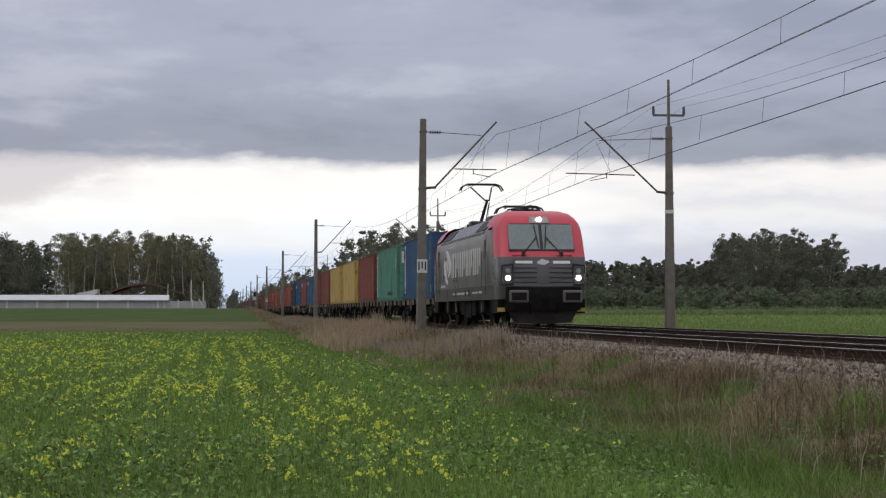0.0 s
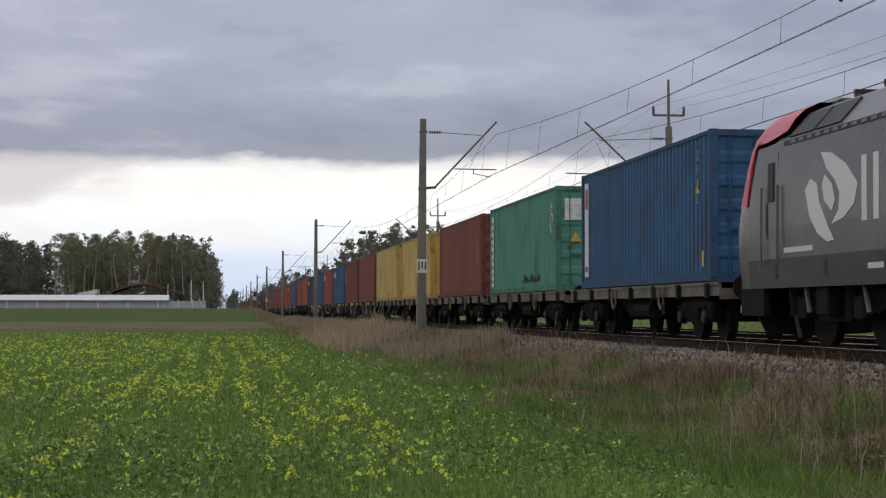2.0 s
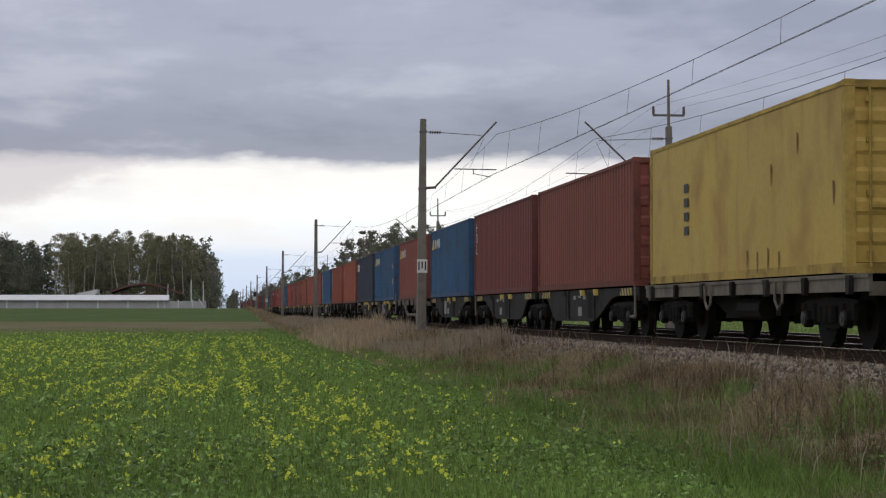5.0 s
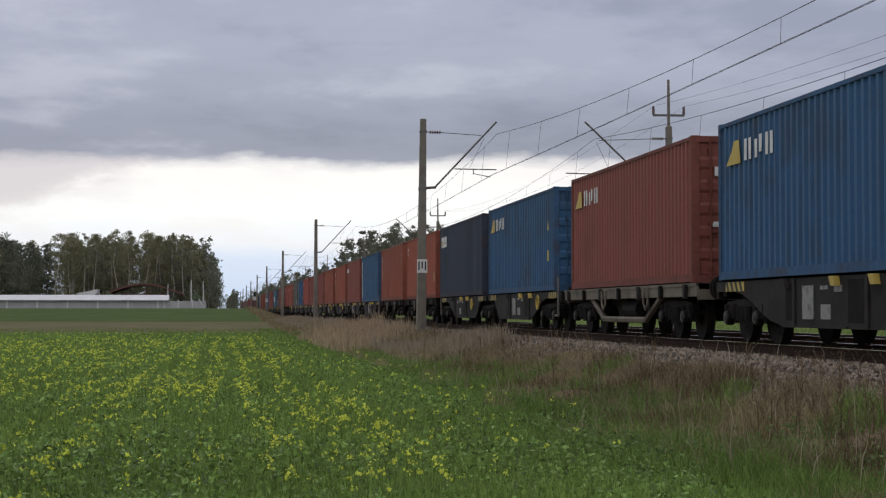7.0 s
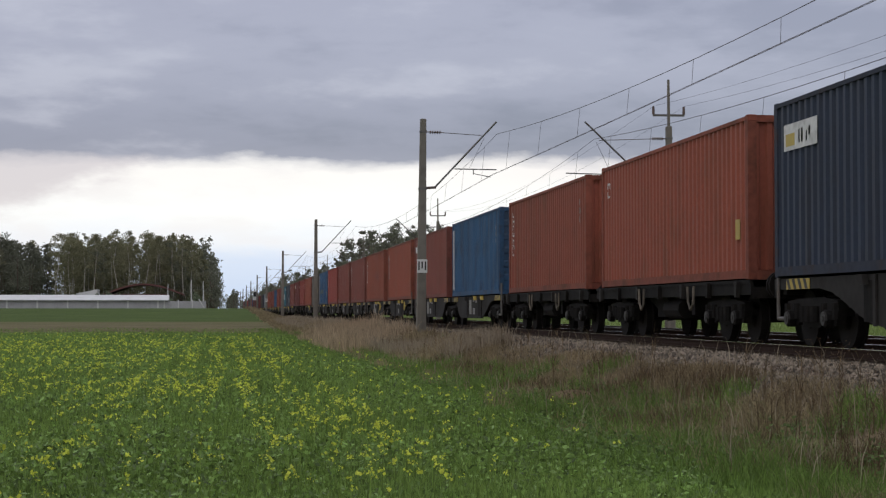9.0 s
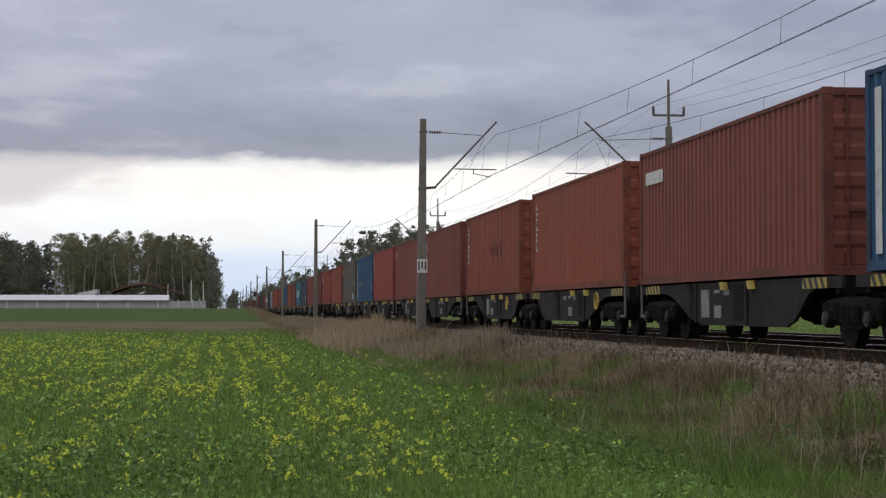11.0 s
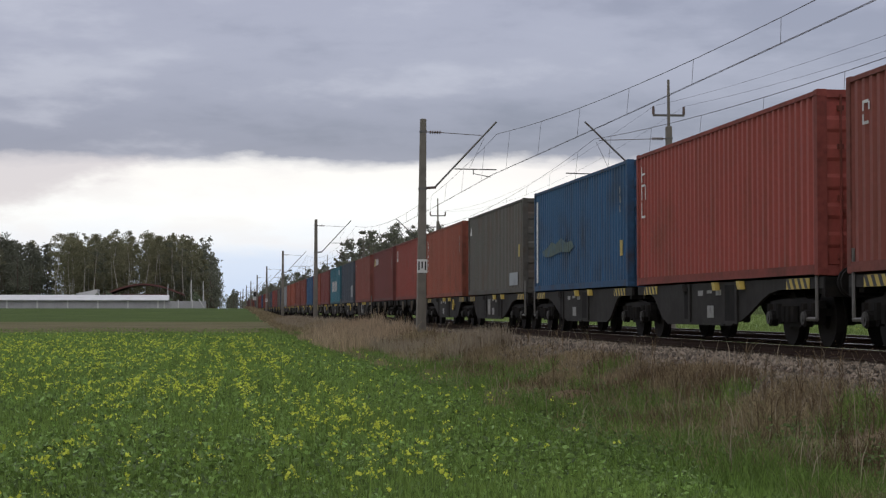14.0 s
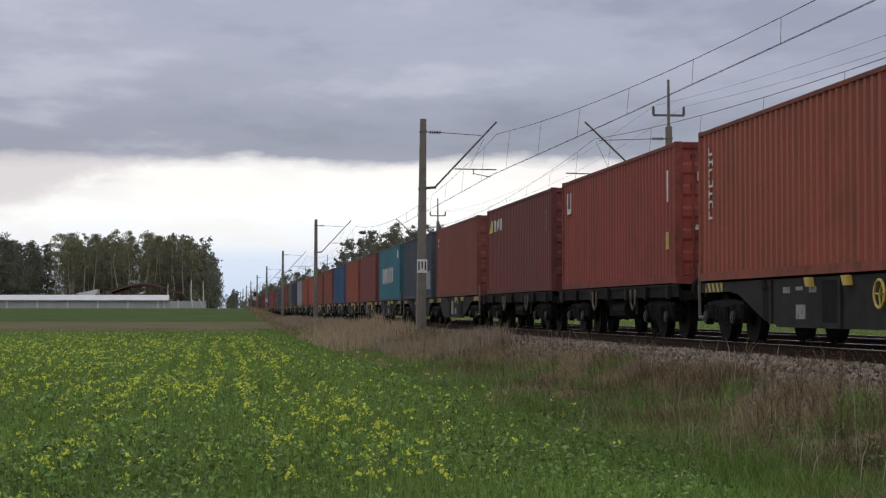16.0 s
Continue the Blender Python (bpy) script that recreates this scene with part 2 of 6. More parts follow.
def ground_z(x, y):
    """The lie of the land: fields a metre under the rail, the bank of the line, a gentle rise far off."""
    left = -1.0 + 2.0 * smooth(125, 340, y)
    right = -0.55 + 0.35 * smooth(60, 340, y)
    bank = -0.36
    if x < -2.0:
        z = left + (bank - left) * smooth(-5.0, -2.2, x)
    elif x > 6.0:
        z = right + (bank - right) * (1 - smooth(6.0, 9.5, x))
    else:
        z = bank
    near = max(0.0, 1 - y / 150.0) if y > 0 else 1.0
    return z + 0.06 * near * noise.noise((x * 0.6, y * 0.35, 0)) + 0.03 * near * noise.noise((x * 2.1, y * 2.1, 4))


def ground_material():
    m = bpy.data.materials.new("field_ground")
    m.use_nodes = True
    nt = m.node_tree
    b = nt.nodes["Principled BSDF"]
    b.inputs["Roughness"].default_value = 0.95
    b.inputs["Specular IOR Level"].default_value = 0.1
    tc = nt.nodes.new("ShaderNodeTexCoord")
    sp = nt.nodes.new("ShaderNodeSeparateXYZ")
    nt.links.new(tc.outputs["Object"], sp.inputs[0])

    def noise_of(scale, detail=5.0):
        n = nt.nodes.new("ShaderNodeTexNoise")
        n.inputs["Scale"].default_value, n.inputs["Detail"].default_value = scale, detail
        nt.links.new(tc.outputs["Object"], n.inputs["Vector"])
        return n.outputs["Fac"]

    def ramp(fac, stops):
        r = nt.nodes.new("ShaderNodeValToRGB")
        while len(r.color_ramp.elements) < len(stops):
            r.color_ramp.elements.new(0.5)
        for e, (p, c) in zip(r.color_ramp.elements, stops):
            e.position, e.color = p, (*c, 1)
        nt.links.new(fac, r.inputs[0])
        return r.outputs[0]

    def mth(op, a, c=0.0):
        n = nt.nodes.new("ShaderNodeMath")
        n.operation = op
        for i, v in enumerate((a, c)):
            if isinstance(v, (int, float)):
                n.inputs[i].default_value = v
            else:
                nt.links.new(v, n.inputs[i])
        return n.outputs[0]

    def band(v, lo, hi, soft_by):
        r = nt.nodes.new("ShaderNodeMapRange")
        r.interpolation_type = "SMOOTHSTEP"
        r.inputs["From Min"].default_value, r.inputs["From Max"].default_value = lo, lo + soft_by
        nt.links.new(v, r.inputs[0])
        r2 = nt.nodes.new("ShaderNodeMapRange")
        r2.interpolation_type = "SMOOTHSTEP"
        r2.inputs["From Min"].default_value, r2.inputs["From Max"].default_value = hi - soft_by, hi
        nt.links.new(v, r2.inputs[0])
        return mth("MULTIPLY", r.outputs[0], mth("SUBTRACT", 1.0, r2.outputs[0]))

    def mix(fac, a, c):
        n = nt.nodes.new("ShaderNodeMix")
        n.data_type = "RGBA"
        for i, v in ((0, fac), (6, a), (7, c)):
            nt.links.new(v, n.inputs[i])
        return n.outputs[2]

    fine, wide = noise_of(3.0, 8.0), noise_of(0.12, 4.0)
    wob = mth("MULTIPLY", mth("SUBTRACT", noise_of(0.3), 0.5), 3.0)
    X = mth("ADD", sp.outputs["X"], wob)
    Y = mth("ADD", sp.outputs["Y"], mth("MULTIPLY", wob, 2.0))
    green = ramp(fine, [(0.3, (0.075, 0.13, 0.032)), (0.7, (0.12, 0.2, 0.045))])
    crop = ramp(wide, [(0.35, (0.085, 0.14, 0.035)), (0.65, (0.115, 0.175, 0.045))])
    meadow = ramp(wide, [(0.3, (0.042, 0.066, 0.013)), (0.7, (0.06, 0.09, 0.02))])
    dry = ramp(fine, [(0.3, (0.12, 0.095, 0.058)), (0.7, (0.20, 0.16, 0.10))])
    fallow = ramp(wide, [(0.3, (0.09, 0.085, 0.038)), (0.7, (0.125, 0.105, 0.055))])
    right = ramp(wide, [(0.3, (0.12, 0.172, 0.05)), (0.7, (0.16, 0.218, 0.065))])
    col = mix(band(Y, 112, 10000, 8), crop, fallow)
    col = mix(band(Y, 184, 10000, 8), col, meadow)
    col = mix(mth("MULTIPLY", band(X, -7.2, 30, 1.2), band(Y, -2000, 132, 12)), col, green)
    col = mix(band(X, -4.3, 10.5, 1.0), col, dry)
    col = mix(band(X, 9.0, 10000, 1.0), col, right)
    nt.links.new(col, b.inputs["Base Color"])
    bp = nt.nodes.new("ShaderNodeBump")
    bp.inputs["Strength"].default_value, bp.inputs["Distance"].default_value = 0.8, 0.1
    nt.links.new(fine, bp.inputs["Height"])
    nt.links.new(bp.outputs[0], b.inputs["Normal"])
    return m


def ground():
    xs = [-3000, -1500, -700, -350, -180, -100, -60, -40, -30] + [-24 + 0.5 * i for i in range(76)] + [15, 18, 22, 28, 36, 50, 80, 140, 260, 500, 1000, 2000, 3000]
    ys = [-600, -200, -60, -20, 0] + [8 + 0.6 * i for i in range(70)] + [51 + 2.5 * i for i in range(40)] + [156 + 8 * i for i in range(26)] + [380, 430, 500, 600, 750, 1000, 1400, 2000, 3000, 4600]
    bm = B()
    grid = [[bm.verts.new((x, y, ground_z(x, y))) for x in xs] for y in ys]
    for j in range(len(ys) - 1):
        for i in range(len(xs) - 1):
            bm.faces.new((grid[j][i], grid[j][i + 1], grid[j + 1][i + 1], grid[j + 1][i]))
    ob = part("ground", mesh_of(bm, True), ground_material(), None)
    tagged(ob, "flat farmland with green crop, dry bank and rail line", "ground", kind="structure")


ground()


# ---- permanent way ----
BALLAST = material("ballast", (0.085, 0.062, 0.046), rough=0.95, vary=0.4, grain=22, coarse=1.5, bump=1.0, per_island=0.3, dirt=(0.09, 0.07, 0.055), dirt_amount=0.6)
for dull_one in (BALLAST, SLEEPER, RAIL):
    dull_one.node_tree.nodes["Principled BSDF"].inputs["Specular IOR Level"].default_value = 0.06


def ballast_bed():
    prof = [(-3.0, -0.75), (-2.0, -0.27), (-1.75, -0.22), (-1.25, -0.2), (1.3, -0.2), (2.0, -0.22), (2.7, -0.2), (5.3, -0.2), (5.75, -0.22), (6.2, -0.3), (7.6, -0.9)]
    ys = [-60 + 3 * i for i in range(60)] + [125 + 25 * i for i in range(60)]
    bm = B()
    rows = []
    for y in ys:
        rows.append([bm.verts.new((x + 0.08 * noise.noise((x, y * 0.7, 1)), y, z + 0.03 * noise.noise((x * 2, y, 9)))) for x, z in prof])
    for a, b in zip(rows, rows[1:]):
        for i in range(len(prof) - 1):
            bm.faces.new((a[i], a[i + 1], b[i + 1], b[i]))
    ob = part("ballast_bed", mesh_of(bm, True), BALLAST, None)
    tagged(ob, "grey brown crushed stone track bed", "track bed", kind="structure")


def rail_profile(c):
    return [(c + a, z) for a, z in ((-0.07, -0.17), (0.07, -0.17), (0.07, -0.155), (0.012, -0.135), (0.012, -0.045), (0.036, -0.035),
                                    (0.036, -0.006), (-0.036, -0.006), (-0.036, -0.035), (-0.012, -0.045), (-0.012, -0.135), (-0.07, -0.155))]


def track(axis):
    t = empty("railway_track", "steel rails on concrete sleepers in ballast", "railway track", "tracks of the line", "structure")
    for c in (axis - 0.7535, axis + 0.7535):
        r = part("rail", prism(B(), rail_profile(c), "y", -60, 1600), RAIL, t, "rust-brown rail with polished head")
        part("rail_head", box(B(), c - 0.03, c + 0.03, -60, 1600, -0.008, 0.0), RAIL_TOP, r, "polished steel running surface")
    return t


def sleeper_mesh():
    bm = prism(B(), [(-1.25, -0.3), (1.25, -0.3), (1.23, -0.17), (0.5, -0.18), (-0.5, -0.18), (-1.23, -0.17)], "y", -0.13, 0.13)
    for c in (-0.7535, 0.7535):
        box(bm, c - 0.16, c + 0.16, -0.07, 0.07, -0.17, -0.145)
    return bm


def sleepers(t, axis):
    me = shared("sleeper", sleeper_mesh)
    for i in range(150):
        part("sleeper", me, SLEEPER, t, at=pose(axis, 14 + 0.6 * i, 0))


ballast_bed()
near_track, far_track = track(0.0), track(4.0)


# ---- overhead line ----
MAST_Y = [66.3 + 74.3 * i for i in range(9)]
INSUL = material("brown_insulator", (0.07, 0.04, 0.03), rough=0.3, vary=0.1)


def mast(name, x, y, side, tall, lean=0.0, sign=False):
    """A concrete mast with its hinged bracket; side 1 reaches to the right of it."""
    m = empty(name, "grey concrete catenary mast with steel bracket" + (" and top crossarm" if tall else ""), "catenary mast", "catenary masts",
              at=pose(x, y, 0, 0, lean, 0))
    bm = B()
    for i, (z0, z1, w0, w1) in enumerate(((-1.0, 7.7, 0.185, 0.11),)):
        vs = [[bm.verts.new((sx * w * (0.8 if k else 1), sy * w, z)) for sx, sy, k in ((-1, -1, 0), (1, -1, 0), (1, 1, 0), (-1, 1, 0))] for z, w in ((z0, w0), (z1, w1))]
        for k in range(4):
            bm.faces.new((vs[0][k], vs[0][(k + 1) % 4], vs[1][(k + 1) % 4], vs[1][k]))
        bm.faces.new(vs[1])
    bmesh.ops.bevel(bm, geom=list(bm.edges), offset=0.025, segments=1, affect="EDGES")
    part("post", bm, CONCRETE, m, "weathered tapered concrete post")
    s = side
    reach = 2.75 if not tall else 3.3
    top = 7.65 if not tall else 7.85
    part("strut", rod(B(), (s * 0.45, 0, 5.15), (s * reach, 0, top), 0.035), STEEL, m, "diagonal steel tube")
    part("bracket_insulator", rod(B(), (s * 0.12, 0, 5.13), (s * 0.5, 0, 5.16), 0.05), INSUL, m)
    part("tie_rod", rod(B(), (s * 0.75, 0, 7.2), (s * (reach - 0.55), 0, 7.13), 0.014), STEEL, m)
    ins = B()
    for k in range(5):
        rod(ins, (s * (0.25 + 0.09 * k), 0, 7.215), (s * (0.29 + 0.09 * k), 0, 7.21), 0.06)
    rod(ins, (s * 0.1, 0, 7.22), (s * 0.78, 0, 7.2), 0.018)
    part("tie_insulator", ins, INSUL, m)
    z_tube = 5.86
    part("registration_tube", rod(B(), (s * (0.45 + 0.27 * reach), 0, z_tube + (0.0 if not tall else -0.06)), (s * (reach + 0.02 if not tall else reach + 0.75), 0, z_tube), 0.022), STEEL, m)
    arm = rod(B(), (s * (reach - 0.85), 0, z_tube), (s * (reach - 0.85), 0, 5.66), 0.016)
    rod(arm, (s * (reach - 0.85), 0, 5.7), (s * (reach - 0.2), 0, 5.58), 0.014)
    part("steady_arm", arm, STEEL, m)
    part("stay_wire", rod(B(), (s * (reach - 0.45), 0, 7.05), (s * (reach - 1.0), 0, 5.9), 0.008, n=4), WIRE, m)
    for z, w in ((5.1, 0.15), (7.22, 0.125)):
        part("clamp_band", box(B(), -w, w, -w, w, z - 0.04, z + 0.04), STEEL, m)
    if tall:
        part("top_pole", rod(B(), (0, 0.0, 6.6), (0, 0, 9.5), 0.07, 0.05), CONCRETE, m, "grey steel pole on top of the post")
        part("crossarm", box(B(), -0.62, 0.62, -0.04, 0.04, 8.08, 8.16), STEEL, m)
        for sx in (-0.6, 0.6):
            part("line_insulator", rod(B(), (sx, 0, 8.16), (sx, 0, 8.46), 0.06, 0.045), INSUL, m)
        part("white_band", box(B(), -0.145, 0.145, -0.145, 0.145, 4.32, 4.46), MARK, m, "white painted ring")
    if sign:
        p = part("number_plate", box(B(), -0.19, 0.19, -0.175, -0.145, 1.98, 2.48), MARK, m, "white plate with dark bars")
        for k in range(3):
            xk = -0.12 + 0.12 * k
            part("plate_bar", box(B(), xk - 0.03, xk + 0.025, -0.178, -0.176, 2.08 + 0.06 * (k == 1), 2.4), MARK_BLK, p)
    return m


for i, y in enumerate(MAST_Y):
    mast("catenary_mast", -3.0, y, 1, False, 0.55 if i == 0 else 0.2, i in (0, 3))
    mast("catenary_mast", 6.81, y + 1.5, -1, True, -0.2)


def wire(name, label, points, r):
    """A hanging wire through a row of points, square in section."""
    bm = B()
    ring0 = None
    for p in points:
        ring = [bm.verts.new((p[0] + a * r, p[1], p[2] + c * r)) for a, c in ((-1, 0), (0, -1), (1, 0), (0, 1))]
        if ring0:
            for k in range(4):
                bm.faces.new((ring0[k], ring0[(k + 1) % 4], ring[(k + 1) % 4], ring[k]))
        ring0 = ring
    ob = part(name, bm, WIRE, None)
    return tagged(ob, label, "overhead wire", "overhead wires", "structure")


def span(y):
    """Place within the span between two masts, 0 to 1."""
    return ((y - MAST_Y[0]) / 74.3) % 1.0


def overhead(axis, shift, stag):
    ys = [-8 + shift + 74.3 / 24 * i for i in range(24 * 7)]

    def x_at(y):
        k = math.floor((y - shift - MAST_Y[0]) / 74.3)
        a = stag if k % 2 == 0 else -stag
        return axis + a * (1 - 2 * span(y - shift))

    def z_mess(y):
        u = span(y - shift)
        return 7.17 - 4 * 1.12 * u * (1 - u)

    def z_cont(y):
        u = span(y - shift)
        return 5.66 - 4 * 0.1 * u * (1 - u)
    wire("messenger_wire", "dark sagging carrying wire over the track", [(x_at(y) * 0.5 + axis * 0.5, y, z_mess(y)) for y in ys], 0.009)
    for d in (-0.02, 0.02):
        wire("contact_wire", "taut contact wire over the track", [(x_at(y) + d, y, z_cont(y)) for y in ys], 0.0065)
    drop = B()
    for k in range(0, 60):
        y = 1.5 + shift + 6.19 * k
        if min(span(y - shift), 1 - span(y - shift)) < 0.03:
            continue
        rod(drop, (x_at(y) * 0.5 + axis * 0.5, y, z_mess(y)), (x_at(y), y, z_cont(y)), 0.006, n=4)
    ob = part("droppers", drop, WIRE, None)
    tagged(ob, "thin dropper wires between carrying and contact wire", "overhead wire", "overhead wires", "structure")


overhead(0.0, 0.0, -0.3)
overhead(4.0, 1.5, -0.28)
for sx in (-0.6, 0.6):
    ys = [-6.5 + 74.3 / 16 * i for i in range(16 * 7)]
    wire("feeder_wire", "thin feeder wire on mast tops", [(6.81 + sx, y, 8.48 - 4 * 1.1 * span(y - 1.5) * (1 - span(y - 1.5))) for y in ys], 0.0045)


# ---- containers ----
def corrugated(length, waves, depth, horizontal=False):
    """A pressed sheet from 0 to length along y, its flats at x = 0 and its grooves depth behind."""
    bm = B()
    p = length / waves
    pts = []
    for k in range(waves):
        y = k * p
        pts += [(0.0, y), (0.0, y + 0.36 * p), (depth, y + 0.5 * p), (depth, y + 0.86 * p)]
    pts.append((0.0, length))
    lo = [bm.verts.new((x, y, 0)) for x, y in pts]
    hi = [bm.verts.new((x, y, 1)) for x, y in pts]
    for i in range(len(pts) - 1):
        bm.faces.new((lo[i], hi[i], hi[i + 1], lo[i + 1]))
    return bm


SIDE_Z0, SIDE_Z1 = 0.17, BOX_H - 0.09


def side_sheet(waves, depth):
    bm = corrugated(BOX_L - 0.3, waves, depth)
    for v in bm.verts:
        v.co.x -= 1.205
        v.co.y += 0.15
        v.co.z = SIDE_Z0 + v.co.z * (SIDE_Z1 - SIDE_Z0)
    return bm


def end_sheet():
    bm = corrugated(2.2, 9, 0.045)
    for v in bm.verts:
        x, y, z = v.co
        v.co = (y - 1.1, x + 0.03, 0.17 + z * (BOX_H - 0.3))
    return bm


def roof_sheet():
    bm = corrugated(BOX_L - 0.2, 40, 0.02)
    for v in bm.verts:
        x, y, z = v.co
        v.co = (-1.17 + 2.34 * z, y + 0.1, BOX_H - 0.03 - x)
    return bm


def door_leaf():
    line = [(0.08, 0.17), (0.045, 0.17)]
    for z in (0.55, 1.0, 1.45, 1.9, 2.35):
        line += [(0.045, z - 0.13), (0.022, z - 0.07), (0.022, z + 0.07), (0.045, z + 0.13)]
    line += [(0.045, BOX_H - 0.12), (0.08, BOX_H - 0.12)]
    return prism(B(), line, "x", 0.02, 1.1)


def lock_rod():
    bm = rod(B(), (0, -0.012, 0.1), (0, -0.012, BOX_H - 0.08), 0.02, n=6)
    box(bm, -0.02, 0.32, -0.015, 0.0, 0.98, 1.03)
    for z in (0.3, 1.2, 2.0, 2.6):
        box(bm, -0.05, 0.05, -0.012, 0.03, z - 0.04, z + 0.04)
    return bm


def container(color, label, doors, waves):
    c = empty("shipping_container", label, "shipping container", "containers on the train")
    p, edge = PAINT[color], EDGE[color]
    deep = 0.05 if waves else 0.004
    sheet = shared(("side", waves), lambda: side_sheet(waves or 6, deep))
    part("side_panel", sheet, p, c)
    part("side_panel", sheet, p, c, at=pose(0, BOX_L, 0, 0, 0, 180))
    part("roof_panel", shared("roof", roof_sheet), p, c)
    far = shared("end", end_sheet)
    part("end_panel", far, p, c, at=pose(0, BOX_L, 0, 0, 0, 180))
    if doors:
        leaf, bar = shared("leaf", door_leaf), shared("bar", lock_rod)
        for m in (pose(0, 0, 0), pose(-1.12, 0, 0)):
            d = part("door", leaf, p, c, at=m)
            for x in (0.28, 0.8):
                part("lock_rod", bar, edge, d, at=pose(x, 0, 0))
    else:
        part("end_panel", far, p, c)
    post = shared("post", lambda: prism(B(), [(-1.219, 0.0), (-1.06, 0.0), (-1.06, 0.06), (-1.16, 0.16), (-1.219, 0.16)], "z", 0.1, BOX_H - 0.1))
    rail_t = shared("rail_t", lambda: box(B(), -1.219, -1.15, 0.16, BOX_L - 0.16, BOX_H - 0.09, BOX_H - 0.02))
    rail_b = shared("rail_b", lambda: prism(B(), [(-1.219, 0.02), (-1.15, 0.02), (-1.15, 0.17), (-1.212, 0.17), (-1.212, 0.15), (-1.219, 0.15)], "y", 0.16, BOX_L - 0.16))
    head = shared("head", lambda: box(B(), -1.06, 1.06, 0.0, 0.08, BOX_H - 0.13, BOX_H - 0.01))
    sill = shared("sill", lambda: box(B(), -1.06, 1.06, 0.0, 0.1, 0.0, 0.16))
    cast = shared("cast", lambda: box(B(), -1.219, -1.055, -0.004, 0.174, 0, 0.118, 0.01))
    turn = pose(0, BOX_L, 0, 0, 0, 180)
    mirror = pose(0, 0, 0)
    post_r = shared("post_r", lambda: prism(B(), [(1.219, 0.0), (1.06, 0.0), (1.06, 0.06), (1.16, 0.16), (1.219, 0.16)], "z", 0.1, BOX_H - 0.1))
    cast_r = shared("cast_r", lambda: box(B(), 1.055, 1.219, -0.004, 0.174, 0, 0.118, 0.01))
    for m in (mirror, turn):
        part("corner_post", post, edge, c, at=m)
        part("corner_post", post_r, edge, c, at=m)
        part("top_rail", rail_t, edge, c, at=m)
        part("bottom_rail", rail_b, edge, c, at=m)
        part("end_header", head, edge, c, at=m)
        part("end_sill", sill, edge, c, at=m)
        for z in (0.0, BOX_H - 0.118):
            lift = m @ pose(0, 0, z)
            part("corner_casting", cast, edge, c, at=lift)
            part("corner_casting", cast_r, edge, c, at=lift)
    part("floor", shared("floor", lambda: box(B(), -1.14, 1.14, 0.1, BOX_L - 0.1, 0.06, 0.15)), UNDER, c)
    return c


def mark(c, mat, y0, y1, z0, z1, name="marking"):
    """A painted patch on the side that faces the field."""
    part(name, box(B(), -1.2235, -1.2195, y0, y1, z0, z1), mat, c)


def upright_letters(c, n, y, z0, z1, mat=None, w=0.24):
    """A column of n plain marks, each a bar and a stem, that stand for letters written one under the other."""
    h = (z1 - z0) / n
    mat = mat or MARK
    for k in range(n):
        lo, hi = z0 + h * k + 0.025, z0 + h * (k + 1) - 0.025
        part("letter_bar", box(B(), -1.2235, -1.2195, y - 0.05, y, lo, hi), mat, c)
        zb = (lo, hi - 0.045, (lo + hi) / 2 - 0.02)[k % 3]
        part("letter_bar", box(B(), -1.2235, -1.2195, y - w, y - 0.05, zb, zb + 0.045), mat, c)
        if k % 2:
            part("letter_bar", box(B(), -1.2235, -1.2195, y - w - 0.045, y - w, lo, hi - 0.03), mat, c)


def row_letters(c, y_far, n, w, z0, z1, mat=None):
    for k in range(n):
        y = y_far - k * w
        part("letter_bar", box(B(), -1.2235, -1.2195, y - 0.3 * w, y - 0.04, z0, z1 - 0.06 * (k % 2)), mat or MARK, c)
        part("letter_bar", box(B(), -1.2235, -1.2195, y - 0.72 * w, y - 0.48 * w, z0 + 0.08 * (k % 2), z1), mat or MARK, c)


def corner_logo(c):
    part("logo_shape", prism(B(), [(11.65, 2.08), (11.3, 2.32), (11.15, 2.5), (10.85, 2.5), (10.75, 2.08)], "x", -1.2235, -1.2195), MARK_YEL, c, "orange logo shape")
    row_letters(c, 10.55, 3, 0.62, 2.1, 2.48)


LOOK = {"blue": "blue", "green": "sea green", "brown": "rusty brown", "yellow": "dirty yellow", "red": "faded red", "orange": "orange brown", "darkblue": "dark navy",
        "grey": "weathered grey", "teal": "teal", "slate": "slate blue", "pale": "pale grey", "maroon": "maroon"}
COLORS = ("blue green brown yellow yellow brown maroon blue brown blue darkblue orange orange blue brown orange orange brown brown red blue grey orange "
          "red maroon brown slate teal maroon orange blue brown brown orange orange pale darkblue grey maroon red slate grey maroon red brown blue").split()
COLORS += [random.choice(["brown", "maroon", "grey", "red", "slate"]) for _ in range(62 - len(COLORS))]
NO_DOORS = {3, 11, 12, 30}
SMOOTH_SIDE = {3, 4}
MOVERS = []
BOXES = []
for j, far in enumerate(FAR_END):
    name = LOOK[COLORS[j]]
    c = container(COLORS[j], name + " corrugated steel shipping container on a flat wagon" if j not in SMOOTH_SIDE else name + " smooth-sided shipping container with rust runs",
                  j not in NO_DOORS, 0 if j in SMOOTH_SIDE else 40)
    BOXES.append(c)
    MOVERS.append((c, far - BOX_L, FLOOR_Z))


